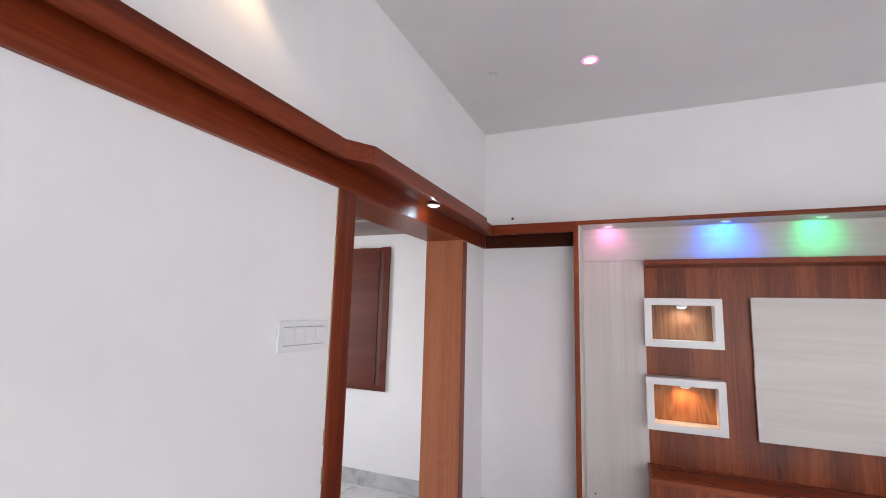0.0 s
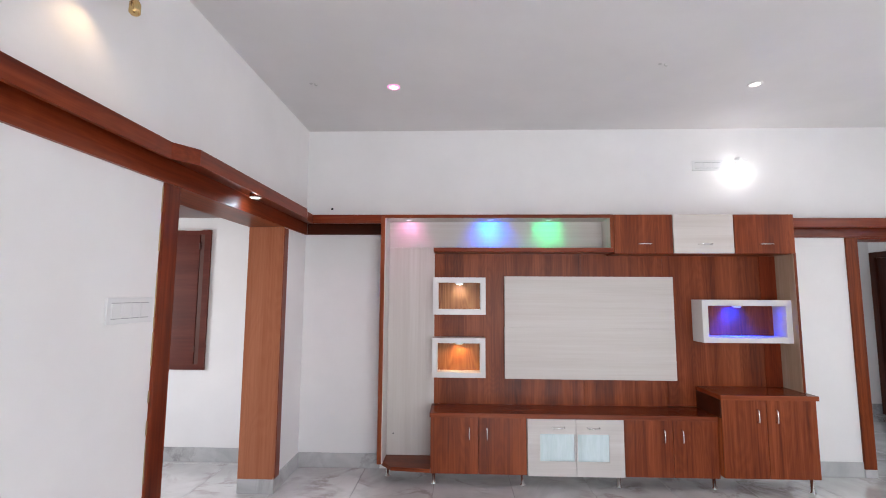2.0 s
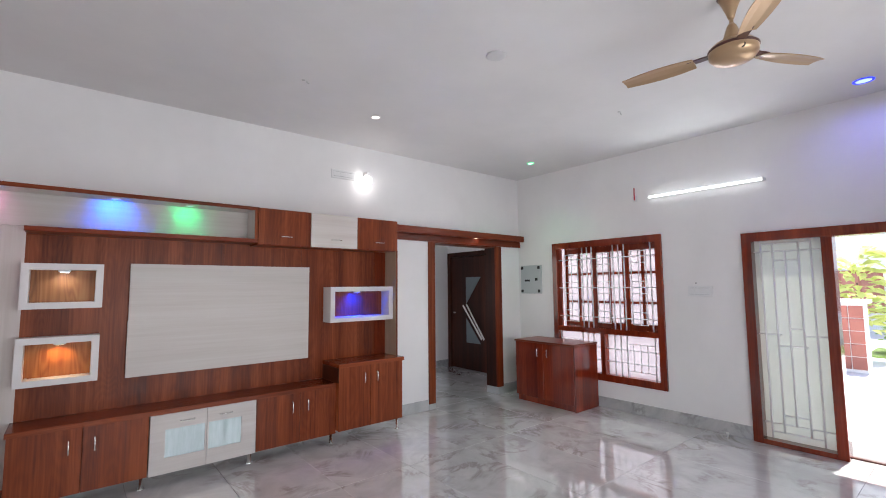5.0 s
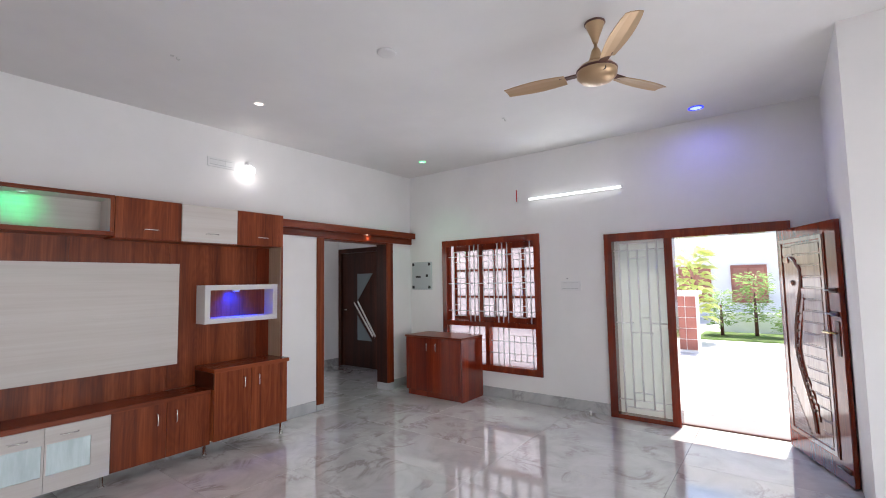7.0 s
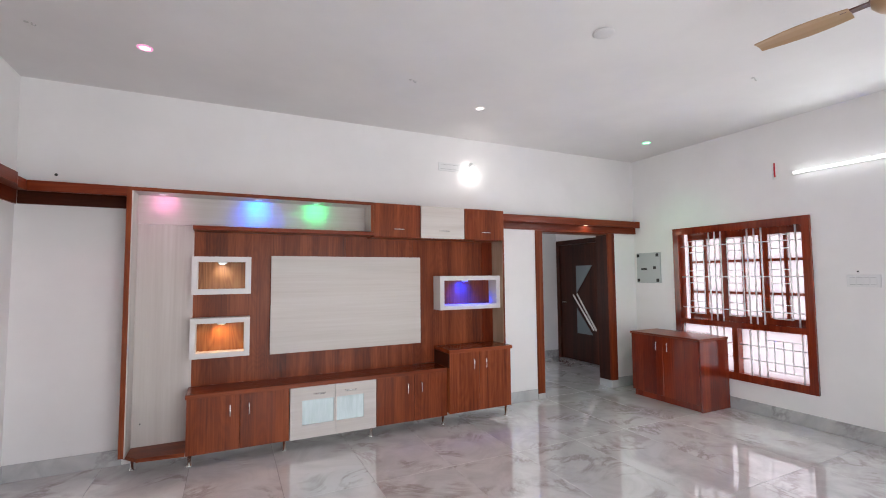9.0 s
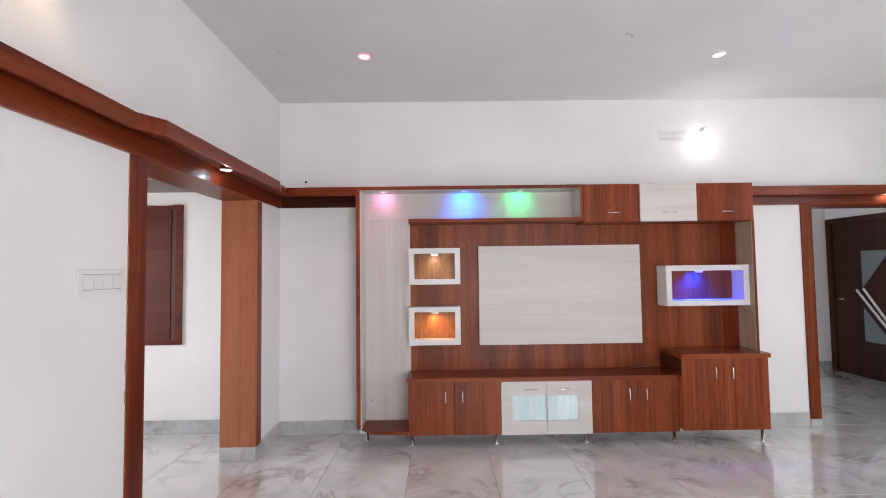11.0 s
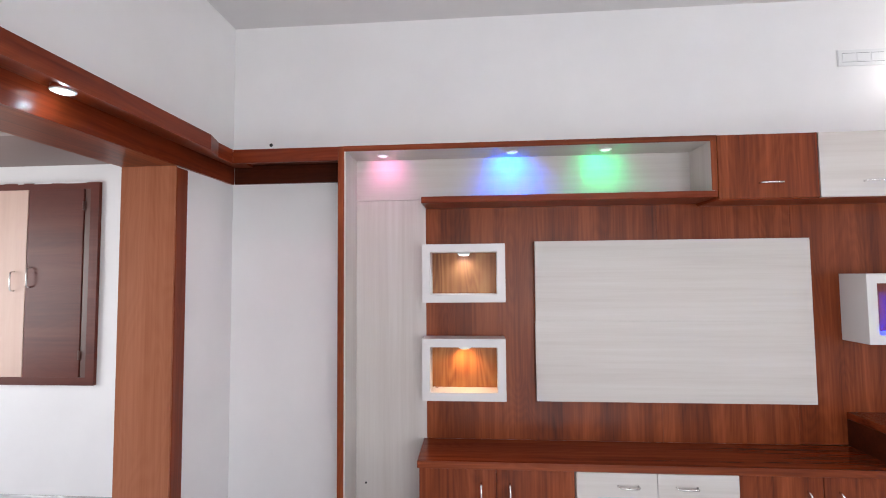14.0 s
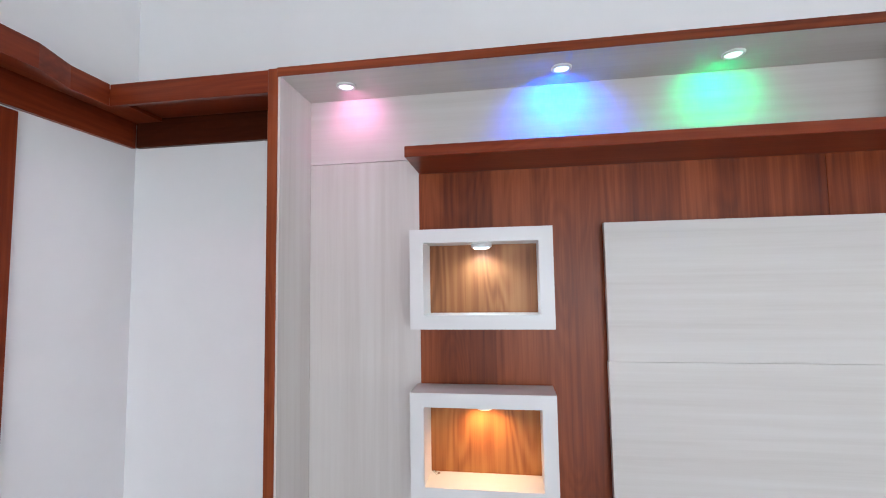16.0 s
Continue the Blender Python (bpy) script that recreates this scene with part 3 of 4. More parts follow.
def display_box(label, x0, x1, y0, z0, z1, t, back, colour, power, lx, lamp_mat, angle=150, tilt=0.06):
    ob = thing("display_box", label, "display box", ((x0 + x1) / 2, 3.6, z0), "display boxes")
    bm = boxes((x0, x1, y0, 3.598, z0, z0 + t), (x0, x1, y0, 3.598, z1 - t, z1), (x0, x0 + t, y0, 3.598, z0 + t, z1 - t), (x1 - t, x1, y0, 3.598, z0 + t, z1 - t))
    part("frame", bm, white_board, ob)
    part("back", boxes((x0 + t, x1 - t, 3.590, 3.598, z0 + t, z1 - t)), back, ob, "wood-grain back board")
    yl = (y0 + 3.6) / 2
    lt = part("light", lathe([(0.036, 0.0), (0.036, -0.012), (0.030, -0.016)], (lx, yl, z1 - t)), white_plastic, ob)
    part("lens", lathe([(0.027, -0.0165), (0.024, -0.019), (0.010, -0.020)], (lx, yl, z1 - t)), lamp_mat, lt)
    lamp("SPOT", "display_light", look((lx, yl, z1 - t - 0.026), (lx, yl + tilt, z0)), power, colour, 0.015, angle=angle)
    return ob


display_box("white box shelf with wood back under cool white light", 0.092, 0.566, 3.46, 1.407, 1.741, 0.046, amber_back, (0.72, 0.9, 1.0), 2.1, 0.33, glow("cool_lens", (0.85, 0.95, 1.0), 8))
display_box("white box shelf with wood back under warm amber light", 0.088, 0.562, 3.46, 0.854, 1.2, 0.046, orange_back, (1.0, 0.64, 0.36), 3.1, 0.33, glow("warm_lens", (1.0, 0.72, 0.4), 4))
display_box("wider white box shelf under deep blue light", 2.449, 3.212, 3.42, 1.182, 1.552, 0.05, wood_z, (0.0, 0.02, 1.0), 84.0, 2.80, glow("blue_lens", (0.12, 0.15, 1.0), 6), 132, 0.17)


def downlight(label, x, y, z, r, lens, colour, power, angle=110, ring=white_plastic, soft=0.03, drop=0.0, collar=0.0, aim=(0.0, 0.01, -3.0)):
    ob = thing("downlight", label, "downlight", (x, y, z), "recessed downlights")
    if collar:
        part("collar", lathe([(r * 0.94, 0.0), (r * 0.94, collar)], (x, y, z)), trim_y, ob, "brown wooden collar")
    part("trim_ring", lathe([(r, 0.0), (r, -0.004), (r * 0.8, -0.008), (r * 0.72, -0.003)], (x, y, z)), ring, ob)
    part("lens", lathe([(r * 0.72, -0.0035), (r * 0.6, -0.006), (r * 0.2, -0.007)], (x, y, z)), lens, ob)
    if drop:
        lamp("POINT", "downlight_glow", pose(x, y, z - drop), power, colour, soft)
    else:
        lamp("SPOT", "downlight_beam", look((x, y, z - 0.02), (x + aim[0], y + aim[1], z + aim[2])), power, colour, soft, angle=angle)
    return ob


# the niche lights are tilted to wash the back panel
WASH = (0.0, 0.124, -0.105)
downlight("small round niche downlight glowing pink", -0.139, 3.476, 2.272, 0.034, glow("pink_lens", (1.0, 0.7, 0.88), 2.5), (1.0, 0.30, 0.62), 1.1, 135, soft=0.0, aim=WASH)
downlight("small round niche downlight glowing blue", 0.614, 3.476, 2.272, 0.034, glow("niche_blue_lens", (0.35, 0.6, 1.0), 3), (0.0, 0.11, 1.0), 9.0, 135, soft=0.0, aim=WASH)
downlight("small round niche downlight glowing green", 1.144, 3.476, 2.272, 0.034, glow("niche_green_lens", (0.5, 1.0, 0.7), 2.5), (0.0, 1.0, 0.25), 2.0, 135, soft=0.0, aim=WASH)
# pink trim ring is made to glow, standing in for the lamp's halo
downlight("round ceiling downlight glowing pink", -0.184, 2.722, TOP, 0.05, glow("ceiling_pink_lens", (1.0, 0.66, 0.84), 3.2), (1.0, 0.55, 0.75), 14, ring=glow("pink_halo_rim", (1.0, 0.38, 0.66), 0.9))
downlight("round ceiling downlight glowing warm white", 2.571, 2.738, TOP, 0.05, glow("ceiling_white_lens", (1.0, 0.84, 0.78), 4.0), (1.0, 0.85, 0.8), 9)
# green ring glows likewise, as a halo round the lens
downlight("round ceiling downlight glowing green", 5.054, 2.875, TOP, 0.05, glow("ceiling_green_lens", (0.42, 1.0, 0.68), 3.6), (0.3, 1.0, 0.5), 13, ring=glow("green_halo_rim", (0.2, 1.0, 0.45), 1.4))
downlight("round ceiling downlight glowing deep blue", 5.286, -0.388, TOP, 0.07, glow("ceiling_blue_lens", (0.5, 0.65, 1.0), 1.6), (0.22, 0.24, 1.0), 11, 178, glow("blue_rim", (0.02, 0.04, 1.0), 2))
downlight("round cool white downlight under the archway pelmet", -1.07, 2.375, Z0 + 0.022, 0.04, glow("pelmet_lens", (0.85, 0.95, 1.0), 9), (0.7, 0.88, 1.0), 0.45, 150, soft=0.0, drop=0.05, collar=0.018)
downlight("round warm downlight under the passage pelmet", 4.72, 3.605, 2.222, 0.034, glow("passage_lens", (1.0, 0.85, 0.7), 8), (1.0, 0.75, 0.55), 0.4, 150, soft=0.0, drop=0.04)

# ---- lamps and fittings on the walls and ceiling ----
bl = thing("wall_bulb", "glowing round white bulb in a batten holder on the wall", "bulb", (2.96, N, 2.78))
part("holder", lathe([(0.045, 0.0), (0.045, -0.012), (0.024, -0.02), (0.022, -0.05)], (2.99, N - 0.001, 2.86), "y", 18), white_plastic, bl)
part("bulb", lathe([(0.02, -0.078), (0.026, -0.064), (0.048, -0.028), (0.058, 0.008), (0.048, 0.04), (0.018, 0.058)], (2.96, 3.575, 2.775), "z", 24), bulb_glow, bl)
lamp("POINT", "wall_bulb_light", pose(2.955, 3.42, 2.72), 0.2, (1.0, 0.97, 0.95), 0.07)


def switch_plate(label, corner, across, up, depth, w, h, keys, at):
    """A modular switch plate; across, up and depth are unit vectors, depth points into the room."""
    ob = thing("switch_plate", label, "switch", at)
    a, u, d, o = Vector(across), Vector(up), Vector(depth), Vector(corner)

    def slab(a0, a1, u0, u1, d0, d1):
        ps = [o + a * x + u * y + d * z for x in (a0, a1) for y in (u0, u1) for z in (d0, d1)]
        lo = [min(p[i] for p in ps) for i in range(3)]
        hi = [max(p[i] for p in ps) for i in range(3)]
        return (lo[0], hi[0], lo[1], hi[1], lo[2], hi[2])
    part("plate", boxes(slab(0, w, 0, h, 0, 0.010), bevel=0.003), white_plastic, ob)
    step = (w - 0.05) / keys
    for k in range(keys):
        part("rocker", boxes(slab(0.025 + k * step, 0.025 + (k + 1) * step - 0.003, 0.028, h - 0.028, 0.010, 0.0135), bevel=0.001), white_plastic, ob)
    for u0 in (0.022, h - 0.025):
        for k in range(keys):
            part("gap", boxes(slab(0.025 + k * step, 0.025 + (k + 1) * step - 0.008, u0, u0 + 0.003, 0.010, 0.0106)), shadow_grey, ob)
    return ob


switch_plate("white modular switch plate with four rockers beside the archway", (W, 1.25, 1.452), (0, 1, 0), (0, 0, 1), (1, 0, 0), 0.285, 0.115, 4, (W, 1.39, 1.45))
switch_plate("white modular switch plate by the entrance", (E, 1.21, 1.415), (0, -1, 0), (0, 0, 1), (-1, 0, 0), 0.25, 0.115, 4, (E, 1.1, 1.41))
switch_plate("white blank junction plate high on the wall beside the bulb", (2.55, N, 2.775), (1, 0, 0), (0, 0, 1), (0, -1, 0), 0.29, 0.10, 3, (2.7, N, 2.77))

tl = thing("tube_light", "lit white tube light batten on the wall", "tube light", (E, 1.01, 2.59))
part("batten", boxes((E - 0.022, E, 0.42, 1.60, 2.575, 2.605), bevel=0.003), white_plastic, tl)
part("tube", lathe([(0.008, -0.575), (0.014, -0.57), (0.014, 0.57), (0.008, 0.575)], (E - 0.037, 1.01, 2.59), "y", 14), tube_glow, tl)
part("cap", boxes((E - 0.052, E - 0.022, 0.418, 0.438, 2.572, 2.608), bevel=0.003), white_plastic, tl)
part("cap", boxes((E - 0.052, E - 0.022, 1.582, 1.602, 2.572, 2.608), bevel=0.003), white_plastic, tl)
part("mounting_tab", boxes((E - 0.01, E, 0.98, 1.05, 2.605, 2.64), bevel=0.002), white_plastic, tl)
lamp("AREA", "tube_light_glow", look((E - 0.06, 1.01, 2.59), (0, 1.01, 2.35)), 7, (0.88, 0.96, 1.0), 1.12, 0.03)

wp = thing("wire_outlet", "small white wall outlet with a red wire stub", "outlet", (E, 1.78, 2.6))
part("plate", boxes((E - 0.008, E, 1.74, 1.80, 2.56, 2.64), bevel=0.002), white_plastic, wp)
part("wire", rod([(E - 0.012, 1.772, 2.585), (E - 0.016, 1.772, 2.66), (E - 0.012, 1.772, 2.735)], 0.007), red_plastic, wp)

db = thing("distribution_board", "grey metal electrical distribution board on the wall", "fuse box", (E, 3.42, 1.43))
part("casing", boxes((E - 0.02, E, 3.225, 3.612, 1.432, 1.852), bevel=0.004), box_metal, db)
part("cover", boxes((E - 0.028, E - 0.02, 3.24, 3.597, 1.447, 1.837), bevel=0.003), box_metal, db)
for yy in (3.262, 3.575):
    for zz in (1.47, 1.815):
        part("corner_cap", boxes((E - 0.034, E - 0.028, yy - 0.022, yy + 0.022, zz - 0.022, zz + 0.022), bevel=0.004), black_plastic, db)
part("label_bar", boxes((E - 0.0295, E - 0.028, 3.43, 3.53, 1.612, 1.64)), black_plastic, db)
part("latch", boxes((E - 0.036, E - 0.028, 3.285, 3.33, 1.622, 1.662), bevel=0.003), black_plastic, db)

tagged(part("cable_hole", lathe([(0.012, 0), (0.009, -0.004)], (-0.909, N, 2.409), "y", 12), black_plastic), "small dark cable hole in the white wall", "cable hole")
tagged(part("ceiling_rose", lathe([(0.07, 0), (0.07, -0.006), (0.058, -0.014), (0.02, -0.016)], (2.647, 1.205, TOP)), mat("ceiling_plate", (0.66, 0.65, 0.65), 0.5)), "round pale cover plate on the ceiling", "ceiling rose")
ceiling_stub = mat("pale_stub", (0.55, 0.54, 0.53), 0.5)
for hx, hy in ((1.75, 2.42), (-0.78, 2.65), (4.35, 1.2)):
    hk = thing("ceiling_hook", "tiny metal hook stub in the ceiling", "hook", (hx, hy, TOP))
    part("hook", rod([(hx, hy, TOP), (hx, hy, TOP - 0.012), (hx + 0.012, hy, TOP - 0.018), (hx + 0.02, hy, TOP - 0.010)], 0.004, 6), ceiling_stub, hk)
    part("plug", lathe([(0.014, 0), (0.012, -0.003)], (hx - 0.03, hy, TOP), steps=10), ceiling_stub, hk)

wl = thing("wall_lamp", "brown wooden wall lamp with two arms and a warm glow", "wall lamp", (W, 1.0, 2.85))
part("back_plate", lathe([(0.02, 0.0), (0.075, 0.004), (0.085, 0.018), (0.05, 0.03)], (W, 1.02, 2.93), "x", 20), fan_brown, wl)
part("arm", rod([(W + 0.02, 1.02, 2.93), (W + 0.09, 1.0, 2.91), (W + 0.13, 0.97, 2.86), (W + 0.13, 0.96, 2.80)], 0.009), brass, wl)
part("arm", rod([(W + 0.02, 1.02, 2.93), (W + 0.08, 1.09, 2.9), (W + 0.10, 1.15, 2.85), (W + 0.10, 1.16, 2.81)], 0.009), brass, wl)
part("shade", lathe([(0.02, 0.09), (0.038, 0.06), (0.046, 0.02), (0.042, -0.005), (0.03, -0.012)], (W + 0.13, 0.96, 2.76)), fan_brown, wl)
part("shade", lathe([(0.012, 0.06), (0.022, 0.04), (0.022, 0.0), (0.014, -0.008)], (W + 0.10, 1.16, 2.775)), brass, wl)
lamp("SPOT", "wall_lamp_light", look((W + 0.11, 1.0, 2.735), (W - 0.02, 1.02, 2.3)), 1.1, (1.0, 0.68, 0.36), 0.02, angle=120)

st = thing("door_stopper", "small steel door stopper on the floor by the wall", "door stopper", (5.56, 0.86, 0))
part("base", lathe([(0.022, 0.0), (0.022, 0.006), (0.012, 0.01)], (5.56, 0.86, 0), steps=14), steel, st)
part("post", lathe([(0.010, 0.01), (0.010, 0.035), (0.016, 0.04), (0.014, 0.05)], (5.56, 0.86, 0), steps=14), white_plastic, st)
tagged(part("screw_hook", rod([(0.142, 3.585, 0.902), (0.15, 3.565, 0.908), (0.158, 3.56, 0.902), (0.165, 3.57, 0.9)], 0.004, 6), steel), "small steel screw hook lying in the lit box shelf", "hook")
tagged(part("wall_plug", lathe([(0.008, 0), (0.006, -0.003)], (E, 1.125, 1.56), "x", 10), black_plastic), "tiny dark plug hole above the switch plate", "plug hole")

# ---- ceiling fan ----
FX, FY, FZ = 3.22, -0.09, 2.855
fan = thing("ceiling_fan", "champagne coloured ceiling fan with three blades and brown bands", "ceiling fan", (FX, FY, TOP))
part("canopy", lathe([(0.062, 0.0), (0.060, -0.012), (0.045, -0.05), (0.026, -0.10), (0.016, -0.135), (0.012, -0.14)], (FX, FY, TOP)), fan_gold, fan)
part("canopy_rim", lathe([(0.064, 0.001), (0.066, -0.008), (0.062, -0.012)], (FX, FY, TOP)), fan_brown, fan)
part("down_rod", lathe([(0.011, 0), (0.011, -0.20)], (FX, FY, TOP - 0.13), steps=14), fan_gold, fan)
part("upper_cup", lathe([(0.014, 0.17), (0.026, 0.15), (0.045, 0.09), (0.062, 0.055)], (FX, FY, FZ)), fan_gold, fan)
part("motor", lathe([(0.06, 0.058), (0.105, 0.045), (0.125, 0.015), (0.122, -0.02), (0.10, -0.045), (0.05, -0.058), (0.01, -0.06)], (FX, FY, FZ), steps=36), fan_gold, fan)
part("band", lathe([(0.121, 0.026), (0.1275, 0.02), (0.1275, 0.012), (0.123, 0.006)], (FX, FY, FZ), steps=36), fan_brown, fan)
part("band", lathe([(0.061, 0.060), (0.070, 0.057), (0.080, 0.0535), (0.06, 0.052)], (FX, FY, FZ), steps=36), fan_brown, fan)
part("badge", lathe([(0.016, -0.002), (0.016, 0.004), (0.01, 0.006)], (FX - 0.09, FY - 0.07, FZ - 0.015), "x", 14), black_plastic, fan)
for ang in (95, 335, 215):
    turn = Matrix.Translation((FX, FY, FZ)) @ Matrix.Rotation(radians(ang), 4, "Z")
    bm = bmesh.new()
    rows = []
    for i in range(9):
        s = i / 8
        r = 0.20 + 0.42 * s
        w = 0.044 + 0.017 * math.sin(math.pi * min(1, s * 1.1)) + 0.01 * s
        tilt = 0.20 - 0.10 * s
        sag = 0.012 * s
        row = []
        for j in (-1, -0.4, 0.4, 1):
            for k in (0.003, -0.003):
                row.append(bm.verts.new((r, j * w * (0.85 if i == 8 else 1), 0.012 + k + j * w * tilt + sag - 0.006 * j * j)))
        rows.append(row)
    order = (0, 2, 4, 6, 7, 5, 3, 1)
    for u, v in zip(rows, rows[1:]):
        for q in range(8):
            bm.faces.new((u[order[q]], u[order[(q + 1) % 8]], v[order[(q + 1) % 8]], v[order[q]]))
    bm.faces.new([rows[0][q] for q in order])
    bm.faces.new([rows[-1][q] for q in reversed(order)])
    bmesh.ops.recalc_face_normals(bm, faces=bm.faces)
    bm.transform(turn)
    blade = part("blade", bm, fan_gold, fan)
    bm = boxes((0.10, 0.24, -0.026, 0.026, 0.012, 0.020), bevel=0.003)
    bm.transform(turn)
    part("bracket", bm, fan_brown, blade)

# ---- east window ----
y0, y1, z0, z1 = WIN
FRAME = 0.075
win = tagged(new("window_1"), "red-brown wooden window with steel grille and glazed shutters", "window", kind="structure")
win.location = (E, (y0 + y1) / 2, z0)
BASE[win.name] = Vector(win.location)
fx0, fx1 = E - 0.03, E + 0.10
part("window_frame", boxes((fx0, fx1, y0, y0 + FRAME, z0, z1), (fx0, fx1, y1 - FRAME, y1, z0, z1), (fx0, fx1, y0 + FRAME, y1 - FRAME, z0, z0 + 0.085),
                           (fx0, fx1, y0 + FRAME, y1 - FRAME, z1 - 0.085, z1)), cabinet_red, win)
part("mid_rail", boxes((fx0 + 0.003, fx1, y0 + FRAME, y1 - FRAME, 0.925, 0.99)), cabinet_red, win)
part("mullion", boxes((fx0 + 0.003, fx1, 2.238, 2.298, z0 + 0.085, 0.925)), cabinet_red, win)
gx = E + 0.015
ya, yb, za, zb = y0 + FRAME, y1 - FRAME, 0.99, z1 - 0.085


def grille_bar(parent, a, b, r=0.006):
    return part("grille_bar", rod([a, b], r, 6), grille_grey, parent)


for yy in (2.558, 2.485, 2.413, 2.108, 2.035, 1.960, 1.625):
    grille_bar(win, (gx, yy, za - 0.012), (gx, yy, zb + 0.03), 0.0085)
for zz in (1.13, 1.515, 1.90):
    grille_bar(win, (gx + 0.010, ya, zz), (gx + 0.010, yb, zz), 0.0065)
for c0, c1 in ((2.630, 2.830), (2.165, 2.338), (1.683, 1.867)):
    for zz in (1.06, 1.21, 1.44, 1.59, 1.82, 1.965):
        grille_bar(win, (gx + 0.010, c0, zz), (gx + 0.010, c1, zz), 0.005)
    for yy in (c0, (c0 + c1) / 2, c1):
        grille_bar(win, (gx, yy, 1.06), (gx, yy, 1.965), 0.0055)
# glazed shutters behind the grille, each with three lights
sx0, sx1 = E + 0.10, E + 0.14
for s0, s1 in ((ya, 1.99), (1.99, 2.44), (2.44, 2.895)):
    sash = part("sash", boxes((sx0, sx1, s0, s0 + 0.042, za, zb), (sx0, sx1, s1 - 0.042, s1, za, zb), (sx0, sx1, s0 + 0.042, s1 - 0.042, za, za + 0.07), (sx0, sx1, s0 + 0.042, s1 - 0.042, zb - 0.07, zb),
                              (sx0, sx1, (s0 + s1) / 2 - 0.015, (s0 + s1) / 2 + 0.015, za + 0.07, zb - 0.07)), cabinet_red, win)
    for zz in (za + 0.335, za + 0.71):
        part("glazing_bar", boxes((sx0, sx1, s0 + 0.042, (s0 + s1) / 2 - 0.015, zz - 0.014, zz + 0.014), (sx0, sx1, (s0 + s1) / 2 + 0.015, s1 - 0.042, zz - 0.014, zz + 0.014)), cabinet_red, sash)
    pane = part("pane", boxes((sx0 + 0.018, sx0 + 0.022, s0 + 0.042, s1 - 0.042, za + 0.07, zb - 0.07)), pane_white, sash)
    pane.visible_shadow = False
pane = part("pane", boxes((sx0 + 0.018, sx0 + 0.022, 2.895, yb + 0.06, za, zb)), pane_white, win)
pane.visible_shadow = False
for c0, c1 in ((ya, 2.238), (2.298, yb)):
    pane = part("pane", boxes((E + 0.06, E + 0.064, c0, c1, z0 + 0.085, 0.925)), pane_white, win)
    pane.visible_shadow = False
    for zz in (0.585, 0.742):
        grille_bar(win, (gx + 0.010, c0, zz), (gx + 0.010, c1, zz), 0.0065)
    # three stout bars beside the mullion, then a cell of short rungs
    side = -1 if c0 < 2.0 else 1
    for k in (0.148, 0.230, 0.310):
        grille_bar(win, (gx, 2.268 + side * k, z0 + 0.085), (gx, 2.268 + side * k, 0.925), 0.0095)
    for k in (0.389, 0.479, 0.563):
        grille_bar(win, (gx, 2.268 + side * k, 0.495), (gx, 2.268 + side * k, 0.82), 0.0055)
    grille_bar(win, (gx, 2.268 + side * 0.655, z0 + 0.085), (gx, 2.268 + side * 0.655, 0.925), 0.0075)
    for zz in (0.495, 0.82):
        grille_bar(win, (gx + 0.010, 2.268 + side * 0.310, zz), (gx + 0.010, 2.268 + side * 0.655, zz), 0.005)

# ---- entrance door with side light ----
dy0, dy1, _, dz1 = DOOR
ent = tagged(new("door_1"), "red-brown wooden entrance frame with a grilled side light", "door frame", kind="structure")
ent.location = (E, -0.2, 0)
BASE[ent.name] = Vector(ent.location)
px0, px1 = E - 0.035, E + 0.12
part("frame", boxes((px0, px1, dy1 - 0.085, dy1, 0, dz1), (px0, px1, dy0, dy0 + 0.09, 0, dz1), (px0, px1, dy0 + 0.09, dy1 - 0.085, dz1 - 0.09, dz1)), cabinet_red, ent)
part("mullion", boxes((px0, px1, -0.05, 0.03, 0, dz1 - 0.09), bevel=0.003), cabinet_red, ent)
part("sill", boxes((px0, px1, 0.03, dy1 - 0.085, 0, 0.045)), cabinet_red, ent)
part("threshold", boxes((E + 0.085, E + 0.12, dy0 + 0.09, -0.05, 0, 0.014), bevel=0.003), fan_brown, ent)
part("side_pane", boxes((E + 0.07, E + 0.076, 0.03, dy1 - 0.085, 0.045, dz1 - 0.09)), frosted, ent, "frosted side light pane")
for yy, lo, hi in ((0.515, 0.06, 1.985), (0.416, 0.12, 1.94), (0.318, 0.20, 1.865), (0.212, 0.12, 1.94), (0.117, 0.06, 1.985)):
    grille_bar(ent, (E + 0.03, yy, lo), (E + 0.03, yy, hi), 0.009)
for zz, c0, c1 in ((1.94, 0.117, 0.515), (1.865, 0.03, 0.575), (1.775, 0.212, 0.416), (1.11, 0.212, 0.318), (1.05, 0.39, 0.575), (1.05, 0.03, 0.212),
                   (0.945, 0.19, 0.416), (0.285, 0.212, 0.416), (0.20, 0.03, 0.575), (0.12, 0.117, 0.515)):
    grille_bar(ent, (E + 0.038, c0, zz), (E + 0.038, c1, zz), 0.007)

# the open carved leaf
leafm = Matrix.Translation((E - 0.02, -0.955, 0.012)) @ Matrix.Rotation(radians(203), 4, "Z")
leaf = thing("entrance_door_leaf", "carved and polished teak entrance door standing wide open", "door", (E - 0.02, -0.955, 0.012))


def leaf_part(name, bm, material, label="", parent=None):
    bm.transform(leafm)
    return part(name, bm, material, parent or leaf, label)


LW, LH = 0.90, 1.955
leaf_part("slab", boxes((0, LW, -0.018, 0.018, 0, LH), bevel=0.003), cabinet_red)
PX0, PX1, PZ0, PZ1 = 0.055, LW - 0.145, 0.15, 1.87


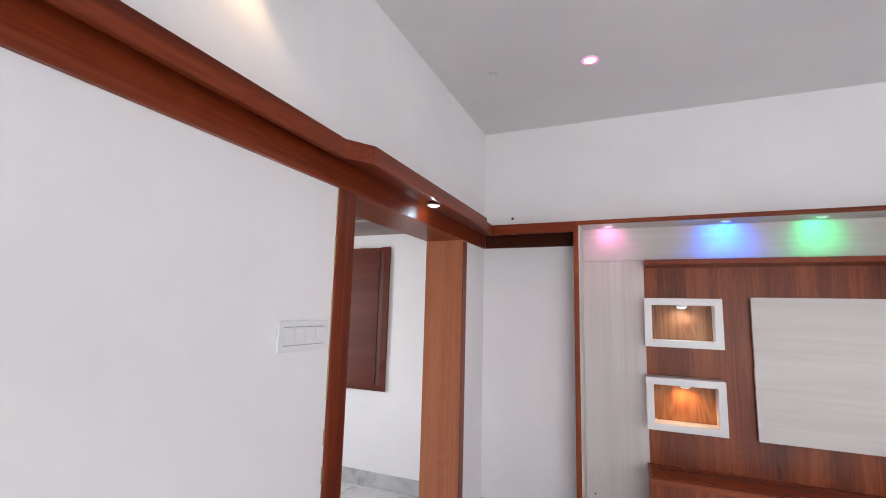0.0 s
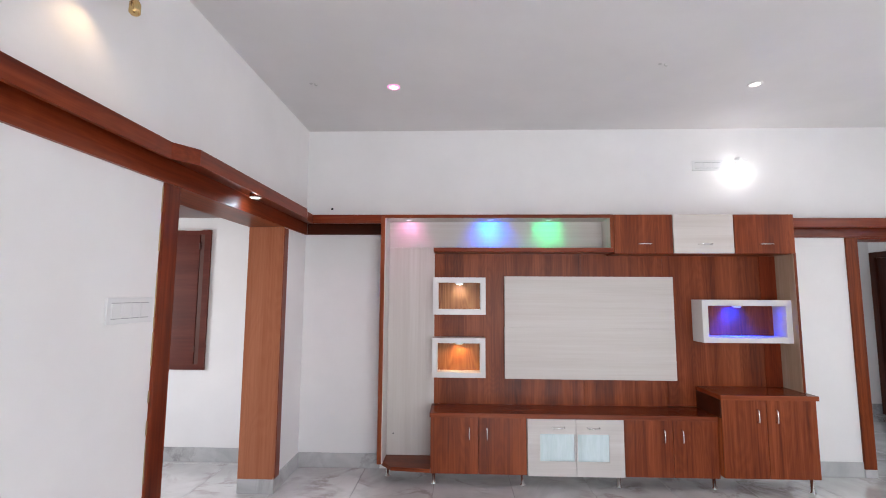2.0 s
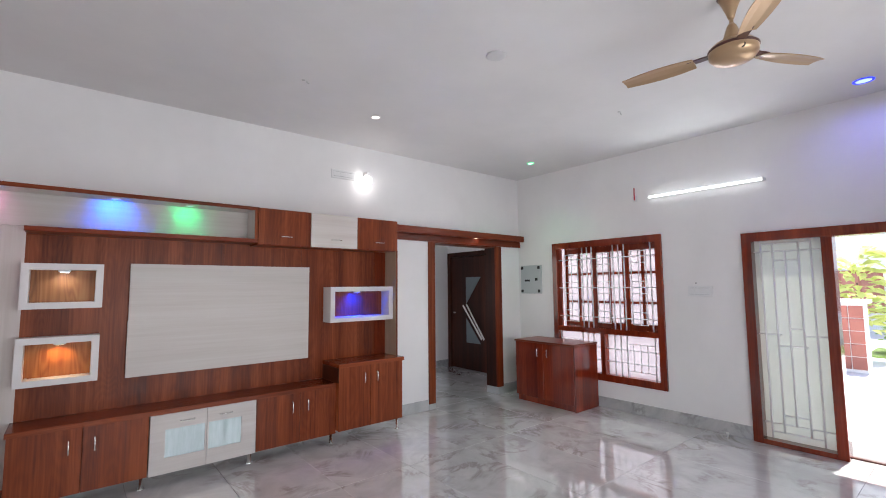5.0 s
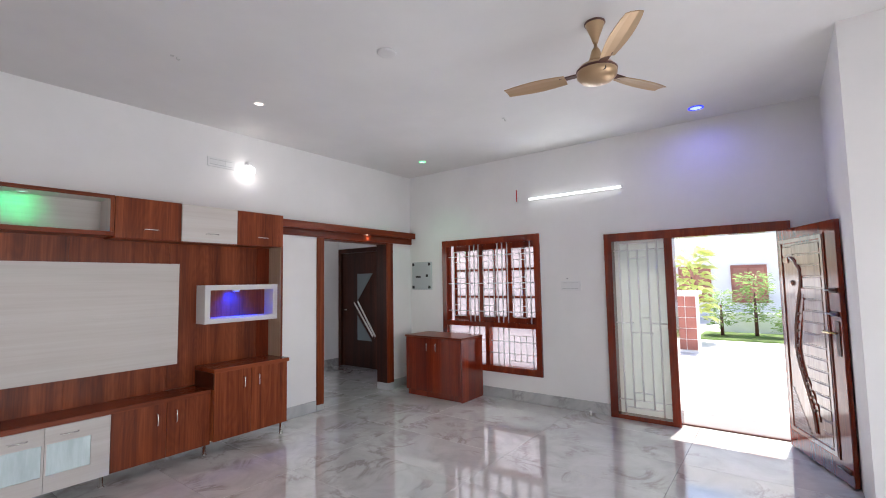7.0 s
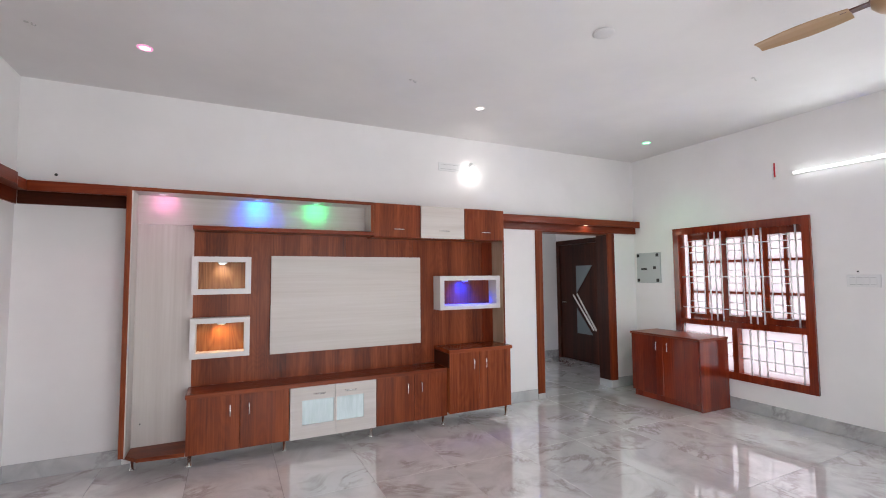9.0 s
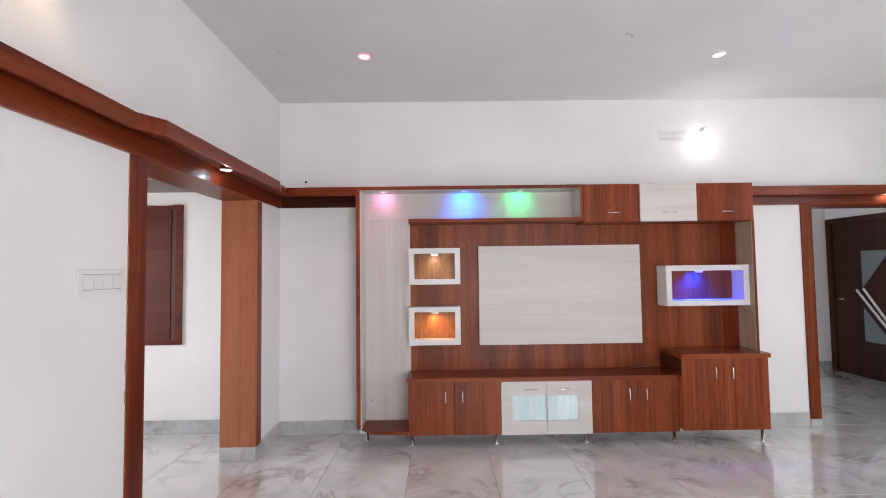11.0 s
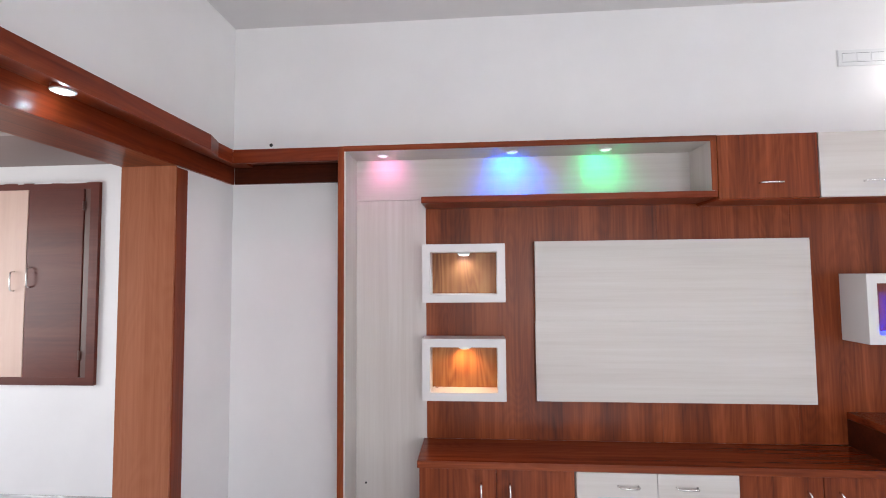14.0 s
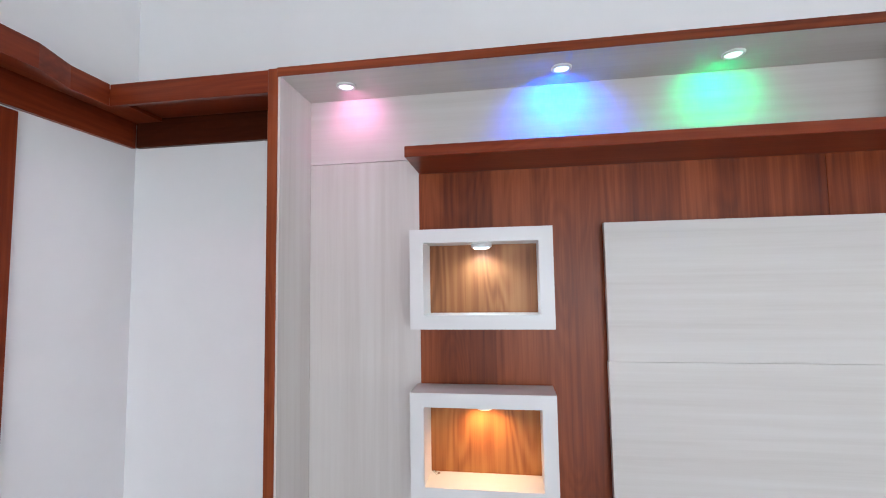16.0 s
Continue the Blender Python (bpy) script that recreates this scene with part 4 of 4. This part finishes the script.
def moulding(name, d, w, deep, material):
    """One mitred band round the sunk panel, set in by d."""
    x0, x1, z0, z1 = PX0 + d, PX1 - d, PZ0 + d, PZ1 - d
    leaf_part(name, holed_board(x0, x1, -deep, -0.018, z0, z1, x0 + w, x1 - w, z0 + w, z1 - w), material)


moulding("outer_moulding", 0.0, 0.014, 0.026, cabinet_red)
moulding("panel_moulding", 0.014, 0.03, 0.031, door_carved)
moulding("inner_moulding", 0.044, 0.01, 0.025, cabinet_red)
leaf_part("panel", boxes((PX0 + 0.054, PX1 - 0.054, -0.022, -0.018, PZ0 + 0.054, PZ1 - 0.054)), door_carved)
SWEEP = [(0.24, 1.69), (0.30, 1.67), (0.39, 1.56), (0.36, 1.40), (0.30, 1.24), (0.245, 0.98), (0.27, 0.80), (0.36, 0.60), (0.44, 0.42), (0.47, 0.25)]


def sweep(u):
    """A point of the carved S-curve, u from 0 at its top to 1."""
    t_ = u * (len(SWEEP) - 1)
    k = min(int(t_), len(SWEEP) - 2)
    p = [Vector(SWEEP[max(0, min(len(SWEEP) - 1, k + q))]) for q in (-1, 0, 1, 2)]
    f = t_ - k
    return 0.5 * (2 * p[1] + (p[2] - p[0]) * f + (2 * p[0] - 5 * p[1] + 4 * p[2] - p[3]) * f * f + (3 * p[1] - p[0] - 3 * p[2] + p[3]) * f ** 3)


curve_run = [sweep(k / 40) for k in range(41)]
for off, rr, m_ in ((-0.022, 0.006, cabinet_red), (0.0, 0.016, door_carved), (0.022, 0.006, cabinet_red)):
    leaf_part("carved_stem", rod([(p.x + off, -0.024, p.y) for p in curve_run], rr, 8), m_)
leaf_part("carved_stem", rod([(p.x + 0.075 + 0.02 * math.sin(k * 0.4), -0.024, p.y) for k, p in enumerate(curve_run[14:38])], 0.008, 8), cabinet_red)
leaf_part("carved_bud", lathe([(0.004, 0), (0.026, -0.005), (0.020, -0.014), (0.006, -0.018)], (0.255, -0.022, 1.47), "y", 12), door_carved)
for k in range(15):
    p = sweep(0.46 + k * 0.03)
    leaf_part("carved_bud", lathe([(0.004, 0), (0.013, -0.006), (0.014, -0.013), (0.004, -0.020)], (p.x + 0.047, -0.022, p.y), "y", 10), cabinet_red if k % 2 else door_carved)
for k in range(17):
    zz = PZ0 + 0.066 + k * 0.094
    near = min(curve_run, key=lambda p: abs(p.y - zz - 0.04))
    leaf_part("carved_slat", boxes((near.x + (0.11 if zz < 1.3 else 0.04), PX1 - 0.058, -0.030, -0.022, zz, min(zz + 0.082, PZ1 - 0.058)), bevel=0.004), door_carved)
for k in range(13):
    zz = PZ0 + 0.07 + k * 0.026
    leaf_part("louvre", boxes((0.118, 0.385 - 0.0195 * k, -0.029, -0.022, zz, zz + 0.014), bevel=0.002), door_carved)
for z_a, z_b, x_b in ((1.715, 1.79, 0.29), (1.645, 1.70, 0.21)):
    leaf_part("corner_block", boxes((0.118, x_b, -0.031, -0.022, z_a, z_b), bevel=0.005), door_carved)
for zz, nm in ((1.42, "bolt"), (1.24, "bolt"), (0.10, "bolt")):
    leaf_part(nm, merge(boxes((LW - 0.12, LW - 0.02, -0.030, -0.018, zz - 0.018, zz + 0.018), bevel=0.003), rod([(LW - 0.16, -0.036, zz), (LW - 0.01, -0.036, zz)], 0.008)), fan_brown, "dark brown door bolt")
lock = leaf_part("lock_plate", boxes((LW - 0.075, LW - 0.025, -0.024, -0.018, 0.93, 1.19), bevel=0.003), fan_brown, "dark lock plate")
leaf_part("lever", rod([(LW - 0.05, -0.024, 1.10), (LW - 0.05, -0.055, 1.10), (LW - 0.07, -0.06, 1.10), (LW - 0.17, -0.058, 1.10)], 0.009), brass, "brass lever handle", lock)
leaf_part("hinge", boxes((0.0, 0.03, 0.018, 0.024, 0.3, 0.42)), steel)
leaf_part("hinge", boxes((0.0, 0.03, 0.018, 0.024, 1.5, 1.62)), steel)

# ---- shoe cabinet under the window ----
sc = thing("side_cabinet", "polished red-brown wooden cabinet with two doors below the window", "cabinet", (5.4, 2.84, 0))
part("carcass", boxes((5.175, 5.66, 2.375, 3.30, 0.075, 0.79)), cabinet_red, sc)
part("plinth", boxes((5.19, 5.655, 2.385, 3.29, 0, 0.075)), cabinet_red, sc)
part("end_panel", boxes((5.16, 5.66, 2.360, 2.374, 0, 0.79), bevel=0.001), cabinet_red, sc)
part("top", boxes((5.145, 5.665, 2.352, 3.315, 0.79, 0.815), bevel=0.003), trim_y, sc)
for a, b in ((2.378, 2.836), (2.839, 3.298)):
    d = part("door", boxes((5.155, 5.174, a, b, 0.078, 0.786), bevel=0.0015), cabinet_red, sc)
    hy = b - 0.075 if a < 2.5 else a + 0.075
    run = [(-0.05, 0), (-0.05, 0.018), (-0.042, 0.026), (0.042, 0.026), (0.05, 0.018), (0.05, 0)]
    part("handle", rod([(5.155 - o_, hy, 0.67 + h_) for h_, o_ in run], 0.0052), steel, d, HANDLE)

# ---- passage door ----
pd = tagged(new("door_2"), "dark brown wooden door with etched glass triangles and steel strips", "door", kind="structure")
pd.location = (6.12, 5.3, 0)
BASE[pd.name] = Vector(pd.location)
part("frame", boxes((6.09, 6.2, 4.70, 4.78, 0, 2.2), (6.09, 6.2, 5.79, 5.87, 0, 2.2), (6.09, 6.2, 4.78, 5.79, 2.12, 2.2)), dark_door_wood, pd)
lf = part("leaf", boxes((6.12, 6.16, 4.785, 5.785, 0.01, 2.115)), dark_door_wood, pd)
part("glass", prism([(5.36, 1.72), (4.96, 1.72), (5.36, 1.22)], "x", 6.112, 6.12), etched, lf, "etched triangular glass")
part("glass", prism([(5.36, 0.95), (5.36, 0.50), (4.98, 0.50)], "x", 6.112, 6.12), etched, lf, "etched triangular glass")
for o in (0, 0.10):
    part("strip", prism([(5.46 - o, 1.18 + o * 0.2), (5.43 - o, 1.20 + o * 0.2), (4.93 - o * 0.6, 0.60), (4.96 - o * 0.6, 0.57)], "x", 6.106, 6.12), steel, lf, "slanted steel strip")
part("handle", rod([(6.12, 5.70, 1.05), (6.08, 5.70, 1.05), (6.075, 5.60, 1.05)], 0.009), steel, lf, "steel lever handle")

# ---- cupboard in the side room ----
cp = thing("wall_cupboard", "recessed wall cupboard with one beige and one dark brown door", "cupboard", (-2.62, 3.74, 0.85))
part("frame", boxes((-3.106, -3.05, 3.715, 3.739, 0.852, 2.211), (-2.19, -2.13, 3.715, 3.739, 0.852, 2.211), (-3.05, -2.19, 3.715, 3.739, 0.852, 0.905), (-3.05, -2.19, 3.715, 3.739, 2.165, 2.211)), cupboard_brown, cp)
d = part("door", boxes((-3.05, -2.64, 3.712, 3.738, 0.905, 2.165), bevel=0.002), cupboard_pink, cp, "pale beige door")
bow_handle(d, -2.72, 3.712, 1.545, 0.13)
d = part("door", boxes((-2.636, -2.235, 3.712, 3.738, 0.905, 2.165), bevel=0.002), cupboard_brown, cp, "dark brown door")
bow_handle(d, -2.60, 3.712, 1.57, 0.13)
rng = random.Random(4)
for k in range(13):
    u, h_ = rng.random(), rng.uniform(0.03, 0.16)
    d_ = rng.uniform(0.002, 0.007)
    x_ = -3.10 + u * 0.8
    part("paint_smear", boxes((x_, x_ + h_, 3.7125 - 0.00002 * k, 3.735, 2.2115 - d_, 2.2125 + 0.00002 * k)), wall_white, cp, "ragged white wall paint on the frame edge")
part("stile", boxes((-2.23, -2.19, 3.718, 3.738, 0.905, 2.165)), fan_brown, cp)
for zz in (1.05, 2.05):
    part("hinge", lathe([(0.008, -0.03), (0.008, 0.03)], (-2.232, 3.712, zz), steps=8), fan_brown, cp)

# ---- outside ----
ground_mat = paint("sunlit_concrete", (0.78, 0.76, 0.73), 0.8, 0.05)
leaf_green = leafy("plant_leaf", (0.26, 0.36, 0.13))
leaf_yellow = leafy("palm_leaf", (0.50, 0.53, 0.22))
curtain_red = paint("red_curtain_behind_glass", (0.42, 0.17, 0.13), 0.3, 0.2)
brick_red = paint("red_tile_cladding", (0.34, 0.12, 0.09), 0.6, 0.2)
structure("ground", boxes((E + 0.22, 1500, -1500, 1500, -0.5, -0.16)), ground_mat, "pale sunlit concrete ground", "ground")
structure("porch_floor", boxes((E + 0.22, 8.4, -3.5, 4.2, -0.159, -0.02), bevel=0.01), ground_mat, "pale porch floor slab", "porch")
# added out of view, only to keep sun off the floor under the window
structure("window_sunshade", boxes((E + 0.22, 6.75, 1.2, 3.3, 2.3, 2.4), bevel=0.01), wall_white, "unseen white slab added to keep the sun off the window", "sunshade")
nb = thing("neighbour_house", "white two-storey neighbouring house with red framed windows", "house", (22, -2, -0.16))
part("wall", boxes((22, 30, -16, 12, -0.16, 6.6)), wall_white, nb)
part("roof", boxes((21.4, 30.6, -16.6, 12.6, 6.6, 6.9)), wall_white, nb)
for wy in (-6.5, -2.4, 0.05, 1.95):
    for wz in (0.5, 3.9):
        wn = part("window", boxes((21.93, 22.0, wy - 0.6, wy + 0.6, wz, wz + 1.5)), brick_red, nb)
        part("pane", boxes((21.92, 21.93, wy - 0.5, wy - 0.04, wz + 0.12, wz + 1.38), (21.92, 21.93, wy + 0.04, wy + 0.5, wz + 0.12, wz + 1.38)), curtain_red, wn)
GY = 0.62
gp = thing("gate_pillar", "square gate pillar clad in red tiles with white joints", "pillar", (12.2, GY + 0.2, -0.16))
part("core", boxes((12.02, 12.5, GY, GY + 0.45, -0.16, 1.15)), wall_white, gp)
for i in range(5):
    for j in range(2):
        part("tile", boxes((12.0, 12.02, GY + 0.005 + j * 0.225, GY + 0.215 + j * 0.225, -0.10 + i * 0.245, 0.13 + i * 0.245), bevel=0.004), brick_red, gp)
part("cap", boxes((11.95, 12.56, GY - 0.07, GY + 0.52, 1.15, 1.23), bevel=0.01), wall_white, gp)
structure("compound_wall", boxes((12.2, 12.4, GY + 0.46, 9, -0.16, 1.1), (16.4, 16.6, -12, 0.6, -0.16, 0.45)), wall_white, "low white compound wall", "wall")


def plant(name, label, x, y, height, count, spread, material, blade, seed):
    rng = random.Random(seed)
    ob = thing(name, label, "plant", (x, y, -0.16))
    part("stem", lathe([(0.05, 0), (0.04, height * 0.4), (0.02, height * 0.7)], (x, y, -0.16), steps=8), fan_brown, ob)
    bm = bmesh.new()
    for i in range(count):
        a, h = rng.uniform(0, 2 * math.pi), height * rng.uniform(0.25, 1.0)
        out = spread * rng.uniform(0.15, 1.0)
        base = Vector((x + 0.3 * out * math.cos(a), y + 0.3 * out * math.sin(a), h - 0.16))
        length, width = blade * rng.uniform(0.6, 1.2), blade * rng.uniform(0.10, 0.2)
        d = Vector((math.cos(a), math.sin(a), rng.uniform(-0.1, 0.7))).normalized()
        s = d.cross(Vector((0, 0, 1))).normalized() * width
        mid, tip = base + d * length * 0.6, base + d * length + Vector((0, 0, -0.3 * length))
        vs = [bm.verts.new(p) for p in (base, mid + s, tip, mid - s)]
        bm.faces.new(vs)
    part("foliage", bm, material, ob)
    return ob


plant("palm", "yellow-green garden palm in front of the white house", 14.0, 0.95, 2.45, 190, 0.8, leaf_yellow, 0.5, 3)
plant("shrub", "leafy green garden shrub by the low wall", 15.4, 0.45, 1.3, 420, 1.1, leaf_green, 0.19, 5)
plant("shrub", "leafy green garden shrub by the low wall", 15.6, -0.35, 1.8, 520, 1.3, leaf_green, 0.2, 6)
plant("shrub", "leafy green garden shrub by the low wall", 15.3, -1.1, 0.8, 320, 1.1, leaf_green, 0.18, 8)
tagged(part("lawn_strip", boxes((14.6, 16.3, -8, 1.0, -0.159, -0.10), bevel=0.02), leaf_green), "strip of green lawn beside the low wall", "lawn")

# ---- rear window behind the walker ----
rw = tagged(new("window_2"), "wooden window with upright bars behind the walker", "window", kind="structure")
rw.location = (1.95, -3.1, 0.3)
BASE[rw.name] = Vector(rw.location)
part("window_frame", boxes((0.15, 0.23, -3.12, -2.98, 0.3, 2.1), (3.67, 3.75, -3.12, -2.98, 0.3, 2.1), (0.23, 3.67, -3.12, -2.98, 0.3, 0.38), (0.23, 3.67, -3.12, -2.98, 2.02, 2.1)), cabinet_red, rw)
for k in range(5):
    if k:
        part("mullion", boxes((0.203 + k * 0.688, 0.273 + k * 0.688, -3.117, -2.983, 0.38, 2.02)), cabinet_red, rw)
    c0 = 0.273 + k * 0.688
    for d_ in (0.10, 0.17, 0.31, 0.45, 0.52):
        grille_bar(rw, (c0 + d_, -3.03, 0.38), (c0 + d_, -3.03, 2.02), 0.008)
    for zz in (0.6, 1.12, 1.5, 1.88):
        grille_bar(rw, (c0 - 0.035, -3.04, zz), (c0 + 0.618, -3.04, zz), 0.0065)

# ---- floor tiles, each a piece of the floor ----
floor = bpy.data.objects["floor"]
TW, TL, JX, JY = 0.648, 1.296, 0.118, 2.39


def tile_mesh(w, l):
    bm = boxes((0.0012, w - 0.0012, 0.0012, l - 0.0012, -0.014, 0.0))
    bmesh.ops.bevel(bm, geom=[e_ for e_ in bm.edges if all(v.co.z > -0.001 for v in e_.verts)], offset=0.0012, segments=1, affect="EDGES")
    me = bpy.data.meshes.new("tile")
    bm.to_mesh(me)
    bm.free()
    me.materials.append(tile_marble)
    return me


full = tile_mesh(TW, TL)
for i in range(-7, 10):
    for j in range(-5, 4):
        x, y = JX + i * TW, JY + j * TL
        if x < W - 0.9 and (y < -1.2 or y > 3.7):
            continue
        if x + TW > E + 0.2 and y < N:
            w = E + 0.10 - x
            if w < 0.05:
                continue
            me = tile_mesh(w, TL)
        else:
            me = full
        if y > 5.9 or x > 6.2:
            continue
        t_ = new("tile", me)
        t_.parent = floor
        t_.location = (x, y, 0)
